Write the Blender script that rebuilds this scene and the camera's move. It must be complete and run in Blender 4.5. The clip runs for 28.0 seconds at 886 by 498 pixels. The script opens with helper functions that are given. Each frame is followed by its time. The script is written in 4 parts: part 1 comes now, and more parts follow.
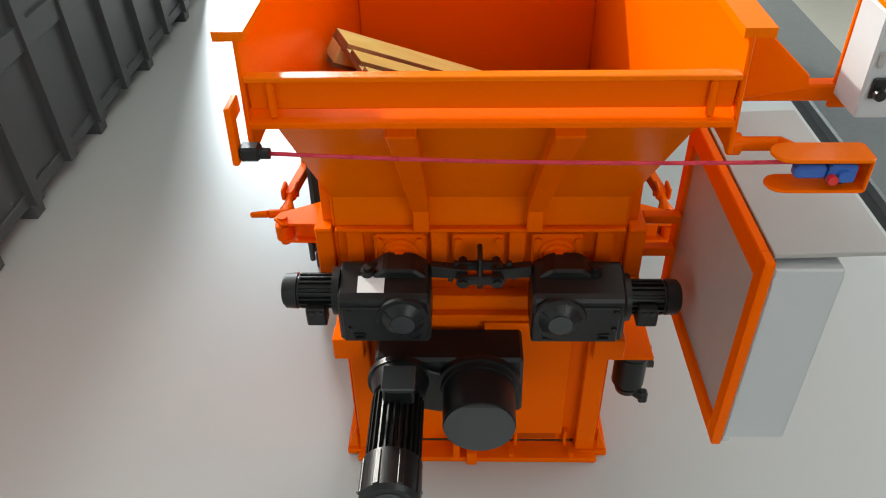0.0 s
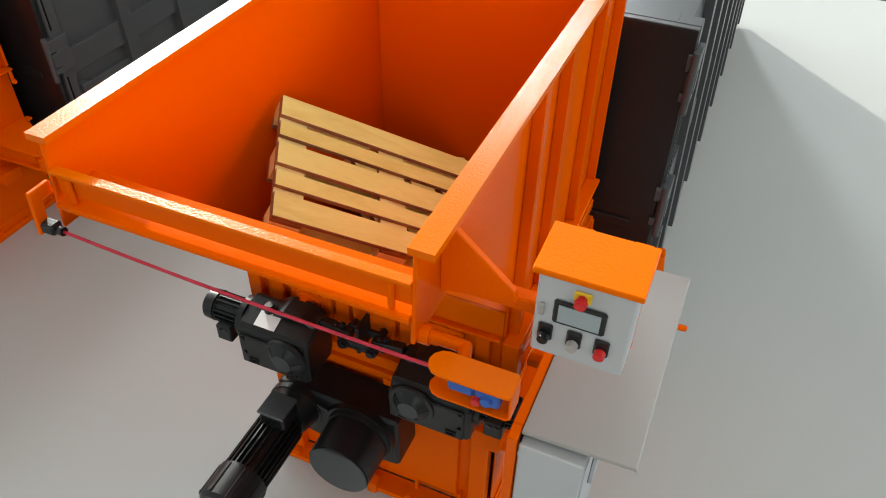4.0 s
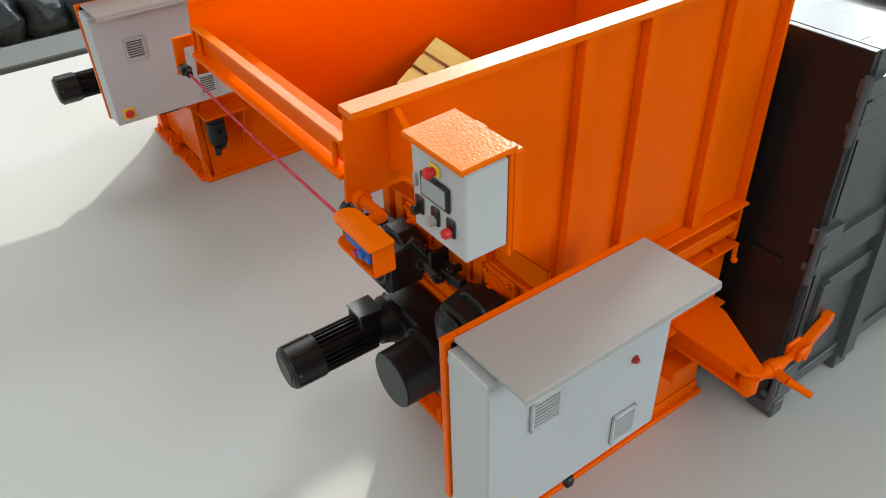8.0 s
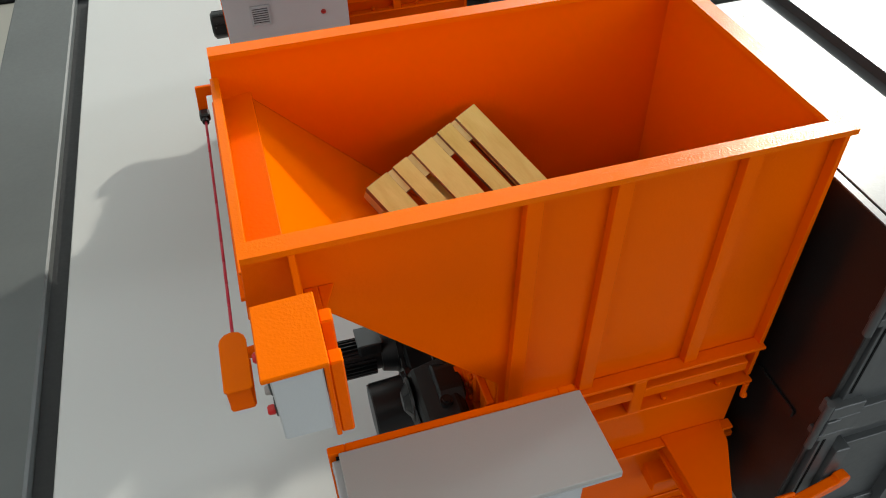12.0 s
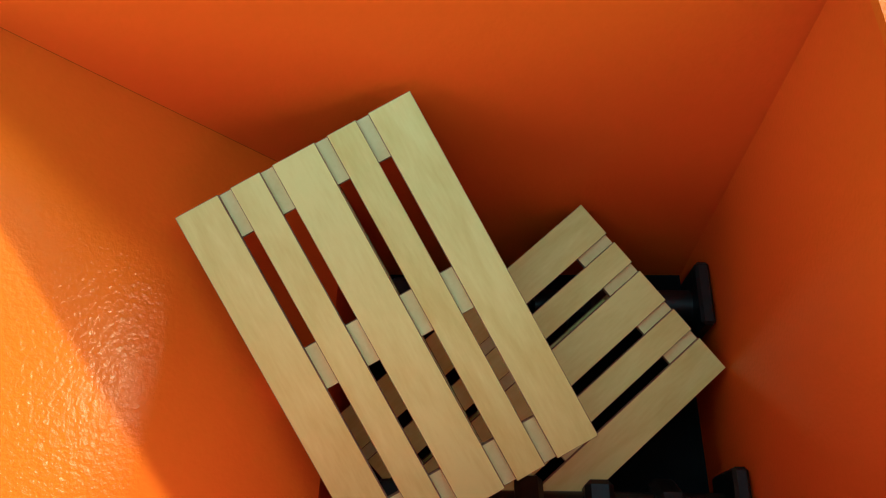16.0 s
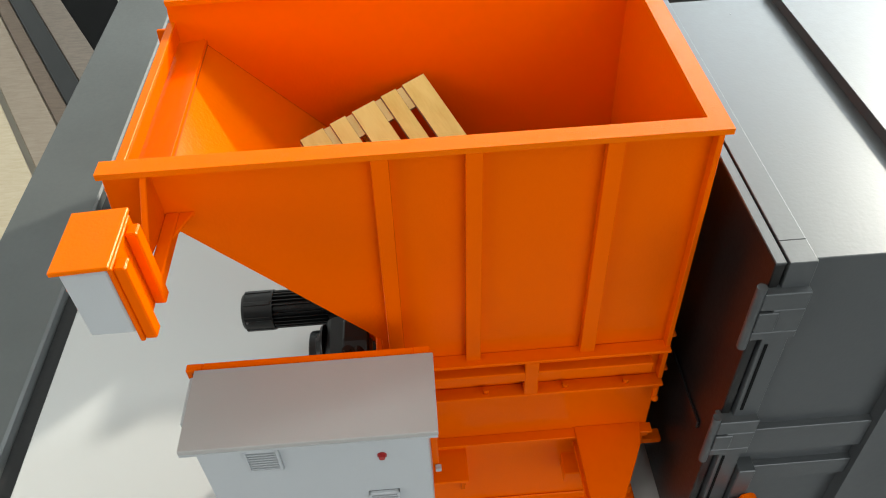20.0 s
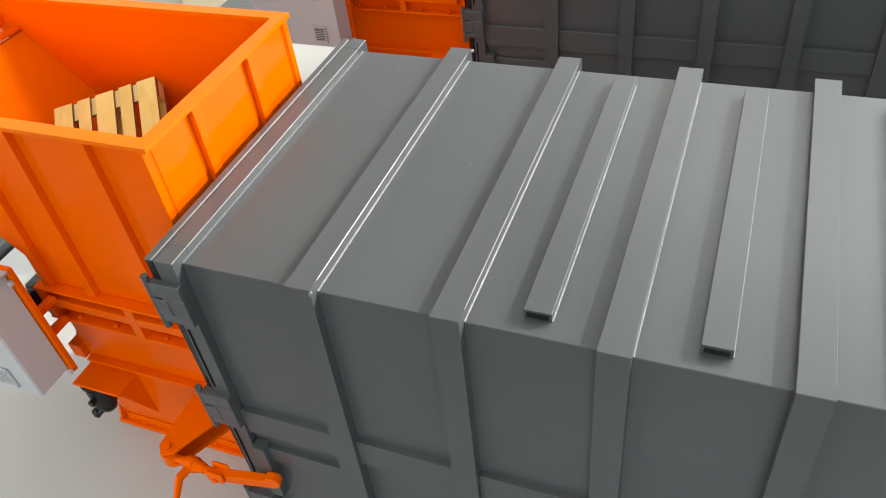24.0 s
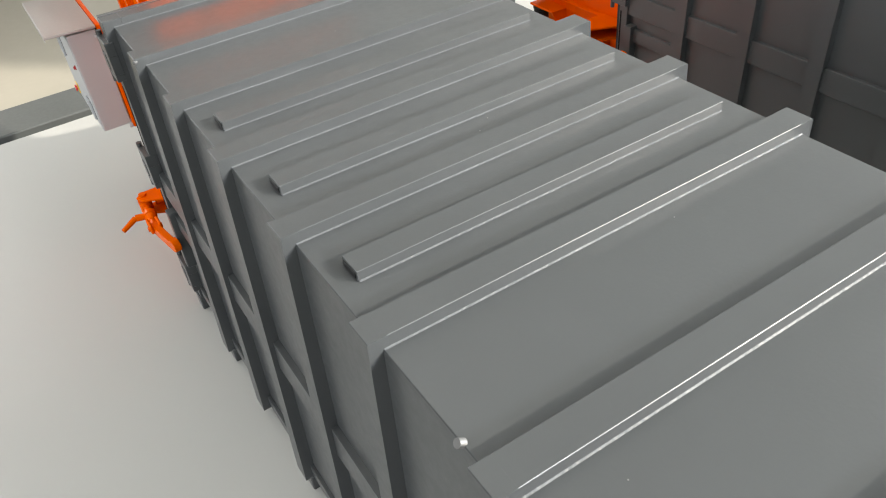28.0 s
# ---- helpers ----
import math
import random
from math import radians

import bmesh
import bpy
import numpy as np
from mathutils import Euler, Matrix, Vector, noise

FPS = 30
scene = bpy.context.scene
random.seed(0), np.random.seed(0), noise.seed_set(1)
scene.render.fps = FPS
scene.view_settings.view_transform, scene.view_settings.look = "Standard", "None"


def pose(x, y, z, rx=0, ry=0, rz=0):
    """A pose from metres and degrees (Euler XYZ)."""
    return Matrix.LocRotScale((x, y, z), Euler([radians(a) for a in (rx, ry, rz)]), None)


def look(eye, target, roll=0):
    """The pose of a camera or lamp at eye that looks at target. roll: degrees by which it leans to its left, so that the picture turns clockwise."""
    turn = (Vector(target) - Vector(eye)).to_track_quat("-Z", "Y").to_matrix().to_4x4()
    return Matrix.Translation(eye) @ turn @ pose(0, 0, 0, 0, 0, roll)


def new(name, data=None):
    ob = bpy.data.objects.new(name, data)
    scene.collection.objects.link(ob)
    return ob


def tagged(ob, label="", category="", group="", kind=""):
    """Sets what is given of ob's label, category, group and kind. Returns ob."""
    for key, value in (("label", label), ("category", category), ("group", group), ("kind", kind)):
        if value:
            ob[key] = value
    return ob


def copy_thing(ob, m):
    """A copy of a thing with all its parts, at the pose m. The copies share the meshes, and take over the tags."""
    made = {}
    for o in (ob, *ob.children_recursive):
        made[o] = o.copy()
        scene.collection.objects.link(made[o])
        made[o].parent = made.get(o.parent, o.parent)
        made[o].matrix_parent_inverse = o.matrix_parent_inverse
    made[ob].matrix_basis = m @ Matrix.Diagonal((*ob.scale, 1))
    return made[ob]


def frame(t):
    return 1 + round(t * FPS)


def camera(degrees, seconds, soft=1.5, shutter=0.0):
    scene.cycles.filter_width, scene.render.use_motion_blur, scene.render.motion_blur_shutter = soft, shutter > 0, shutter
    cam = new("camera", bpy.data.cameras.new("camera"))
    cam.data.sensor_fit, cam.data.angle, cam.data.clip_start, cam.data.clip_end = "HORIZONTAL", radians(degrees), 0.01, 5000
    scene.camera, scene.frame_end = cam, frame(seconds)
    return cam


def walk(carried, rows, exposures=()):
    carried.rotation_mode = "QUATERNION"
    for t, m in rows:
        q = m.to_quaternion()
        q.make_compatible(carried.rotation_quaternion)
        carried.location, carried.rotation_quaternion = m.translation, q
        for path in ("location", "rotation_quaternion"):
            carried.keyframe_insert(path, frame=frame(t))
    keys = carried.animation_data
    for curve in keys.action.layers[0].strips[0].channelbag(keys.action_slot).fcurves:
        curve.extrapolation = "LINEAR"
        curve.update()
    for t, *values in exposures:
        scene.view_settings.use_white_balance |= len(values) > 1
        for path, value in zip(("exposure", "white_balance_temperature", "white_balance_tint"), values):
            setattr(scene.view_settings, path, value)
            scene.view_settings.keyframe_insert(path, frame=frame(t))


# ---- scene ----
cam = camera(59.4, 28.0, soft=1.1)
K = 0.1  # the model stands at a tenth of the real machine's size; all sizes below are the real machine's
PATH = [
    (0, (-2.007, 0.073, 3.805), (-0.424, 0.128, 2.584), -1.2),
    (0.5, (-1.968, 0.05, 3.963), (-0.408, 0.117, 2.712), -0.8),
    (1, (-1.903, 0.058, 4.102), (-0.36, 0.152, 2.832), -0.5),
    (1.5, (-1.819, 0.106, 4.216), (-0.289, 0.236, 2.935), -0.4),
    (2, (-1.745, 0.035, 4.292), (-0.226, 0.216, 3.003), -0.4),
    (2.5, (-1.546, -0.22, 4.325), (-0.051, 0.057, 3.025), -0.7),
    (3, (-1.462, -0.651, 4.363), (0.0, -0.267, 3.052), -0.1),
    (3.5, (-1.5, -1.049, 4.409), (-0.066, -0.579, 3.096), 1.0),
    (5.5, (-1.496, -2.061, 4.503), (-0.299, -1.118, 3.208), -1.7),
    (6, (-1.443, -2.111, 4.472), (-0.288, -1.088, 3.2), -2.0),
    (6.5, (-1.274, -2.281, 4.43), (-0.168, -1.185, 3.175), -2.1),
    (7, (-1.191, -2.44, 4.415), (-0.147, -1.271, 3.173), -2.4),
    (7.5, (-1.117, -2.651, 4.335), (-0.139, -1.407, 3.112), -2.4),
    (8, (-1.074, -2.804, 4.173), (-0.168, -1.494, 2.963), -2.1),
    (8.5, (-0.9, -2.948, 4.207), (-0.067, -1.588, 3.001), -1.4),
    (9, (-0.708, -3.113, 4.306), (0.05, -1.714, 3.093), -0.7),
    (9.5, (-0.592, -3.305, 4.453), (0.093, -1.875, 3.234), 0.3),
    (10, (-0.393, -3.401, 4.627), (0.225, -1.956, 3.389), 1.1),
    (10.5, (-0.154, -3.361, 4.767), (0.381, -1.908, 3.501), 0.9),
    (11, (-0.006, -3.3, 4.906), (0.456, -1.851, 3.607), 0.3),
    (11.5, (0.064, -3.167, 4.921), (0.483, -1.743, 3.58), -0.3),
    (12, (0.167, -2.791, 4.883), (0.55, -1.407, 3.491), -1.5),
    (12.5, (0.284, -2.367, 4.785), (0.596, -1.044, 3.318), -2.4),
    (14.5, (0.895, -1.077, 4.545), (0.966, -0.059, 2.825), -1.4),
    (15, (1.087, -0.96, 4.417), (1.099, -0.01, 2.657), -2.4),
    (15.5, (1.275, -0.861, 4.327), (1.232, 0.056, 2.55), -3.7),
    (16, (1.505, -0.881, 4.322), (1.428, 0.06, 2.559), -4.1),
    (16.5, (1.767, -1.14, 4.318), (1.679, -0.104, 2.61), -4.4),
    (17, (1.77, -1.351, 4.314), (1.704, -0.218, 2.667), -4.1),
    (17.5, (1.705, -1.763, 4.243), (1.679, -0.543, 2.659), -4.0),
    (18, (1.479, -2.051, 4.221), (1.458, -0.767, 2.687), -5.2),
    (18.5, (1.254, -2.406, 4.16), (1.276, -1.058, 2.682), -4.4),
    (19, (1.112, -2.83, 4.479), (1.142, -1.439, 3.042), -3.7),
    (19.5, (1.051, -3.034, 4.77), (1.073, -1.618, 3.357), -3.8),
    (20, (1.271, -3.192, 4.847), (1.307, -1.765, 3.447), -3.3),
    (20.5, (1.677, -3.196, 4.713), (1.744, -1.756, 3.326), -2.2),
    (21, (2.06, -3.291, 4.731), (2.082, -1.858, 3.337), -2.7),
    (21.5, (2.651, -3.368, 4.774), (2.602, -1.924, 3.39), -3.4),
    (23.5, (4.925, -3.345, 5.039), (4.373, -1.977, 3.689), -8.1),
    (24, (5.287, -3.179, 5.113), (4.634, -1.849, 3.77), -8.2),
    (24.5, (6.094, -2.876, 5.028), (5.335, -1.617, 3.673), -8.1),
    (25, (6.745, -2.639, 5.073), (5.863, -1.45, 3.728), -8.3),
    (25.5, (6.965, -2.448, 5.037), (5.997, -1.303, 3.714), -8.4),
    (26, (6.962, -2.318, 5.058), (5.923, -1.221, 3.748), -8.3),
    (26.5, (7.405, -2.223, 5.05), (6.238, -1.235, 3.762), -8.4),
    (27, (8.063, -2.271, 4.975), (6.787, -1.409, 3.699), -8.1),
    (27.5, (8.408, -2.167, 4.856), (7.074, -1.383, 3.589), -7.2),
    (28, (8.322, -1.777, 4.512), (6.956, -1.03, 3.256), -6.5),
]
walk(cam, [(t, look(Vector(eye) * K, Vector(target) * K, roll)) for t, eye, target, roll in PATH], [(0.0, 0.52, 6500, 5), (2.0, 0.4, 6500, 5), (3.0, 0.38, 6500, 5), (7.0, 0.45, 6500, 5), (8.0, 0.45, 6500, 5), (9.0, 0.28, 6500, 5), (10.0, 0.1, 6500, 5), (11.0, 0.02, 6500, 6), (12.0, -0.05, 6500, 6), (15.2, 0.05, 6600, 6), (15.6, 0.2, 4200, -28), (16.0, 0.2, 4200, -28), (16.5, 0.18, 6600, 6), (18.0, 0.22, 6600, 6), (19.0, 0.38, 6550, 6), (20.0, 0.38, 6550, 6), (21.0, 0.45, 6550, 6), (24.0, 0.66, 6700, 9), (28.0, 0.78, 6800, 10)])

# ---------------------------------------------------------------- world, sun, lamps
world = bpy.data.worlds.new("world")
scene.world = world
world.use_nodes = True
wn = world.node_tree.nodes
sky = wn.new("ShaderNodeTexSky")
sky.sky_type, sky.sun_disc = "NISHITA", False
SUN_DIR = Vector((1.45, 1.42, 1.0)).normalized()
sky.sun_elevation = math.asin(SUN_DIR.z)
sky.sun_rotation = math.atan2(SUN_DIR.x, SUN_DIR.y)
world.node_tree.links.new(sky.outputs[0], wn["Background"].inputs[0])
wn["Background"].inputs[1].default_value = 0.12


def lamp(name, kind, m, power, colour, **more):
    data = bpy.data.lights.new(name, kind)
    data.energy, data.color = power, colour
    if "size" in more:
        data.shape, data.size, data.size_y = "RECTANGLE", more["size"], more["size_y"]
    if "angle" in more:
        data.angle = radians(more["angle"])
    ob = new(name, data)
    ob.matrix_world = m
    return ob


lamp("sun", "SUN", look(SUN_DIR * 4, (0, 0, 0)), 3.0, (1.0, 0.95, 0.86), angle=1.3)

# the room: its walls run at 45 degrees to the machines, the window wall towards the sun
ROOM, CEIL, FLOOR = 3.2, 2.8, -0.78
MID = Vector((0.35, 0.2, 0))
TURN45 = Matrix.Translation(MID) @ Matrix.Rotation(radians(45), 4, "Z")
lamp("window_light", "AREA", TURN45 @ look((ROOM - 0.03, 0.25, 1.75), (0, 0.25, 0.3)), 58, (0.80, 0.92, 1.0), size=2.9, size_y=1.2)
lamp("end_window_light", "AREA", TURN45 @ look((ROOM - 0.03, -1.85, 1.65), (0.2, -0.3, 0.25)), 70, (0.88, 0.94, 1.0), size=0.36, size_y=0.36)
lamp("side_window_light", "AREA", TURN45 @ look((-1.5, -ROOM + 0.03, 1.35), (-0.6, 0, 0.2)), 44, (0.95, 0.98, 1.0), size=3.0, size_y=1.6)
# Added fill from behind, through an unseen opening, for the machines' front faces.
lamp("back_fill_light", "AREA", TURN45 @ look((-ROOM + 0.03, 0.9, 1.3), (-0.4, 0.2, 0.12)), 20, (1.0, 0.97, 0.93), size=1.9, size_y=1.2)
# Added ceiling fill, unseen: one overhead, one for sheen on the container roofs.
lamp("ceiling_fill_light", "AREA", TURN45 @ look((-1.5, 0.0, CEIL - 0.03), (-1.5, 0.001, 0)), 12, (0.98, 1.0, 0.95), size=2.4, size_y=2.4)
lamp("ceiling_fill_light", "AREA", TURN45 @ look((2.5, 1.9, CEIL - 0.03), (2.5, 1.901, 0)), 25, (0.98, 1.0, 0.98), size=1.2, size_y=2.2)

# ---------------------------------------------------------------- materials


def nodes_of(name):
    m = bpy.data.materials.new(name)
    m.use_nodes = True
    t = m.node_tree
    return m, t, t.nodes["Principled BSDF"]


def noise_node(t, scale, detail=4, rough=0.55, stretch=None, source="Object"):
    co = t.nodes.new("ShaderNodeTexCoord")
    n = t.nodes.new("ShaderNodeTexNoise")
    n.inputs["Scale"].default_value, n.inputs["Detail"].default_value, n.inputs["Roughness"].default_value = scale, detail, rough
    if stretch:
        mp = t.nodes.new("ShaderNodeMapping")
        mp.inputs["Scale"].default_value = stretch
        t.links.new(co.outputs[source], mp.inputs[0])
        t.links.new(mp.outputs[0], n.inputs["Vector"])
    else:
        t.links.new(co.outputs[source], n.inputs["Vector"])
    return n


def ramp_node(t, fac, stops):
    r = t.nodes.new("ShaderNodeValToRGB")
    while len(r.color_ramp.elements) < len(stops):
        r.color_ramp.elements.new(0.5)
    for e, (p, c) in zip(r.color_ramp.elements, stops):
        e.position, e.color = p, (*c, 1)
    t.links.new(fac, r.inputs[0])
    return r


def scaled(c, f):
    return tuple(min(1.0, v * f) for v in c)


def paint(name, colour, rough, bump=0.1, fine=700, spread=0.06, metal=0.0, coat=0.0, patchy=9, spec=0.5, tint=(1, 1, 1)):
    """Sprayed paint: faint cloudy variation of colour and gloss, with a fine orange-peel relief."""
    m, t, p = nodes_of(name)
    big = noise_node(t, patchy, 3)
    col = ramp_node(t, big.outputs["Fac"], [(0.3, scaled(colour, 1 - spread)), (0.7, scaled(colour, 1 + spread))])
    t.links.new(col.outputs[0], p.inputs["Base Color"])
    small = noise_node(t, fine * 0.35, 4)
    rr = t.nodes.new("ShaderNodeMapRange")
    rr.inputs["To Min"].default_value, rr.inputs["To Max"].default_value = rough * 0.8, min(1, rough * 1.25)
    t.links.new(small.outputs["Fac"], rr.inputs["Value"])
    t.links.new(rr.outputs[0], p.inputs["Roughness"])
    peel = noise_node(t, fine, 2)
    b = t.nodes.new("ShaderNodeBump")
    b.inputs["Strength"].default_value, b.inputs["Distance"].default_value = bump, 0.0006
    t.links.new(peel.outputs["Fac"], b.inputs["Height"])
    t.links.new(b.outputs[0], p.inputs["Normal"])
    p.inputs["Metallic"].default_value = metal
    p.inputs["Specular IOR Level"].default_value = spec
    p.inputs["Specular Tint"].default_value = (*tint, 1)
    p.inputs["Coat Weight"].default_value = coat
    return m


def wood(name, light, dark, along=(1, 1, 1)):
    m, t, p = nodes_of(name)
    grain = noise_node(t, 170, 4, 0.55, along)
    wide = noise_node(t, 26, 3, 0.5, tuple(0.4 + 0.6 * a for a in along))
    wide.inputs["Distortion"].default_value = 0.8
    mix = t.nodes.new("ShaderNodeMath")
    mix.operation = "MULTIPLY_ADD"
    mix.inputs[1].default_value = 0.32
    t.links.new(grain.outputs["Fac"], mix.inputs[0])
    half = t.nodes.new("ShaderNodeMath")
    half.operation = "MULTIPLY"
    half.inputs[1].default_value = 0.68
    t.links.new(wide.outputs["Fac"], half.inputs[0])
    t.links.new(half.outputs[0], mix.inputs[2])
    info = t.nodes.new("ShaderNodeObjectInfo")
    shift = t.nodes.new("ShaderNodeMath")
    shift.operation = "MULTIPLY_ADD"
    shift.inputs[1].default_value = 0.16
    t.links.new(info.outputs["Random"], shift.inputs[0])
    t.links.new(mix.outputs[0], shift.inputs[2])
    col = ramp_node(t, shift.outputs[0], [(0.34, dark), (0.52, tuple((a + b) / 2 for a, b in zip(light, dark))), (0.72, light)])
    t.links.new(col.outputs[0], p.inputs["Base Color"])
    p.inputs["Roughness"].default_value = 0.6
    b = t.nodes.new("ShaderNodeBump")
    b.inputs["Strength"].default_value, b.inputs["Distance"].default_value = 0.25, 0.0003
    t.links.new(grain.outputs["Fac"], b.inputs["Height"])
    t.links.new(b.outputs[0], p.inputs["Normal"])
    return m


GLINT = (1.0, 0.74, 0.30)
ORANGE = paint("orange_paint", (0.80, 0.110, 0.0), 0.20, bump=0.20, fine=650, spread=0.012, spec=0.07, tint=GLINT)
# Same orange paint, glossier and yellower to carry the chute's glare.
CHUTE_GLARE = paint("chute_glare_orange", (0.79, 0.130, 0.0), 0.14, bump=0.26, fine=560, spread=0.012, spec=0.07, tint=GLINT)
# The orange paint again, yellower and shinier for top faces catching window glare.
TOP_GLARE = paint("top_glare_orange", (0.79, 0.135, 0.0), 0.22, bump=0.24, fine=950, spread=0.012, spec=0.13, tint=(1.0, 0.82, 0.45))
GREY = paint("anthracite_paint", (0.062, 0.066, 0.069), 0.34, bump=0.06, fine=560, spread=0.06, spec=0.55)
# Weld beads in a paler grey that also paints their bright edge glint.
WELD_GLINT = paint("weld_glint_paint", (0.10, 0.105, 0.11), 0.36, bump=0.8, fine=450, spread=0.25, spec=0.25)
BLACK = paint("black_cast", (0.0075, 0.0082, 0.0088), 0.38, bump=0.12, fine=1200, spread=0.2, spec=0.36)
# Container paint darkened to near black for the shade on the front door.
SHADED_DOOR = paint("shaded_door_paint", (0.011, 0.0105, 0.0105), 0.34, bump=0.08, fine=900, spread=0.1, spec=0.36)
BLACKGLOSS = paint("black_plastic", (0.008, 0.008, 0.009), 0.3, bump=0.05)
CHARCOAL = paint("charcoal_cap", (0.030, 0.035, 0.039), 0.40, bump=0.2, fine=1500)
# Black lid given a paler, shinier colour to hold its bluish sheen.
LID_SHEEN = paint("sheen_lid", (0.05, 0.055, 0.058), 0.22, bump=0.02, spec=0.9)
CABINET = paint("light_grey_enamel", (0.47, 0.485, 0.50), 0.42, bump=0.06, fine=900, spread=0.03)
CABINET_ROOF = paint("warm_grey_enamel", (0.36, 0.345, 0.33), 0.45, bump=0.06, fine=900, spread=0.03)
PANEL_GREY = paint("taupe_panel", (0.40, 0.36, 0.34), 0.5, bump=0.1, spread=0.06)
SLOT = paint("vent_slot", (0.045, 0.045, 0.045), 0.6)
RED = paint("red_plastic", (0.62, 0.02, 0.02), 0.3, bump=0.02)
DARKRED = paint("dark_red_plastic", (0.33, 0.012, 0.012), 0.35, bump=0.02)
YELLOW = paint("yellow_plastic", (0.85, 0.55, 0.02), 0.4, bump=0.02)
BLUE = paint("blue_plastic", (0.03, 0.11, 0.42), 0.35, bump=0.05)
SCREEN = paint("grey_screen", (0.32, 0.37, 0.39), 0.18, bump=0.0, spread=0.02)
ROPE = paint("red_rope", (0.55, 0.02, 0.05), 0.5, bump=0.5, fine=2500)
TABLETOP = paint("white_laminate", (0.46, 0.463, 0.45), 0.36, bump=0.02, spread=0.02, patchy=3, spec=0.4)
TABLE_EDGE = paint("grey_table_frame", (0.085, 0.092, 0.090), 0.5, bump=0.05, spread=0.08)
JOINT = paint("joint_brown", (0.46, 0.068, 0.002), 0.8, bump=0.1, spec=0.1)
# Dull black of mats and boards, also used as painted shade in gaps.
SHADE_AND_MAT_BLACK = paint("dull_black", (0.006, 0.006, 0.006), 0.8, bump=0.1, spec=0.1)
GROOVE = paint("black_groove", (0.02, 0.021, 0.022), 0.6)
PINE = wood("pale_plywood", (0.84, 0.77, 0.26), (0.70, 0.59, 0.15), (1.0, 6.0, 6.0))
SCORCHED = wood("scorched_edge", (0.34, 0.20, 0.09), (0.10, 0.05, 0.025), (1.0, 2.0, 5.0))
PINE_BLOCK = wood("plywood_block", (0.86, 0.77, 0.34), (0.74, 0.62, 0.22), (4.0, 4.0, 1.0))
LABEL = paint("silver_label", (0.78, 0.79, 0.80), 0.3, bump=0.02, metal=0.0)
LINT = paint("dust", (0.22, 0.22, 0.22), 0.9)
STEEL = paint("steel_bolt", (0.30, 0.30, 0.30), 0.45, metal=0.8)
ZINC = paint("grey_bolt", (0.12, 0.12, 0.12), 0.45)
# Wall greys are set by how much light each unseen wall should bounce.
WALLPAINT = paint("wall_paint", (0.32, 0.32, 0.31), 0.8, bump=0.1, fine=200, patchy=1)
BOUNCE_WALL = paint("bounce_wall_paint", (0.74, 0.74, 0.72), 0.8, bump=0.1, fine=200, patchy=1)
LOW_BOUNCE_WALL = paint("low_bounce_wall_paint", (0.10, 0.10, 0.098), 0.8, bump=0.1, fine=200, patchy=1)
CEILPAINT = paint("ceiling_paint", (0.80, 0.80, 0.79), 0.9, bump=0.1, fine=200, patchy=1)
ROOMFLOOR = paint("pale_floor", (0.40, 0.37, 0.31), 0.5, bump=0.05, fine=100, patchy=2)
FRAMEGREY = paint("window_frame", (0.5, 0.5, 0.5), 0.5)

# ---------------------------------------------------------------- mesh helpers (sizes in metres of the real machine)
HOME = {}


def finish(bm, bevel=0.0, seg=1):
    if bevel:
        edges = [e for e in bm.edges if len(e.link_faces) == 2 and e.calc_face_angle(0) > 0.5]
        bmesh.ops.bevel(bm, geom=edges, offset=bevel, segments=seg, profile=0.5, affect="EDGES", clamp_overlap=True)
    return bm


def box(x0, x1, y0, y1, z0, z1, bevel=0.006):
    bm = bmesh.new()
    bmesh.ops.create_cube(bm, size=1)
    for v in bm.verts:
        v.co = Vector(((x0 + x1) / 2 + v.co.x * (x1 - x0), (y0 + y1) / 2 + v.co.y * (y1 - y0), (z0 + z1) / 2 + v.co.z * (z1 - z0)))
    if x1 < x0 or y1 < y0 or z1 < z0:
        bmesh.ops.recalc_face_normals(bm, faces=bm.faces)
    return finish(bm, bevel)


def prism(points, axis, a, b, bevel=0.004):
    """A flat outline in two axes, drawn out along the third from a to b. axis x: (y, z), y: (x, z), z: (x, y)."""
    bm = bmesh.new()
    n = "xyz".index(axis)

    def put(p, v):
        q = list(p)
        q.insert(n, v)
        return bm.verts.new(q)

    low, high = [put(p, a) for p in points], [put(p, b) for p in points]
    bm.faces.new(low)
    bm.faces.new(high[::-1])
    for i in range(len(points)):
        j = (i + 1) % len(points)
        bm.faces.new((low[j], low[i], high[i], high[j]))
    bmesh.ops.recalc_face_normals(bm, faces=bm.faces)
    return finish(bm, bevel)


def tube(p, q, r, r2=None, sides=20, bevel=0.0):
    """A round bar from p to q."""
    p, q = Vector(p), Vector(q)
    bm = bmesh.new()
    bmesh.ops.create_cone(bm, cap_ends=True, segments=sides, radius1=r, radius2=r if r2 is None else r2, depth=(q - p).length)
    m = Matrix.Translation((p + q) / 2) @ (q - p).to_track_quat("Z", "Y").to_matrix().to_4x4()
    bmesh.ops.transform(bm, matrix=m, verts=bm.verts)
    for f in bm.faces:
        f.smooth = len(f.verts) == 4 and (sides > 12 or r < 0.02)
    if bevel:
        edges = [e for e in bm.edges if len(e.link_faces) == 2 and e.calc_face_angle(0) > 1.0]
        bmesh.ops.bevel(bm, geom=edges, offset=bevel, segments=2, affect="EDGES", clamp_overlap=True)
    for e in bm.edges:
        if len(e.link_faces) == 2 and e.calc_face_angle(0) > 0.6:
            e.smooth = False
    return bm


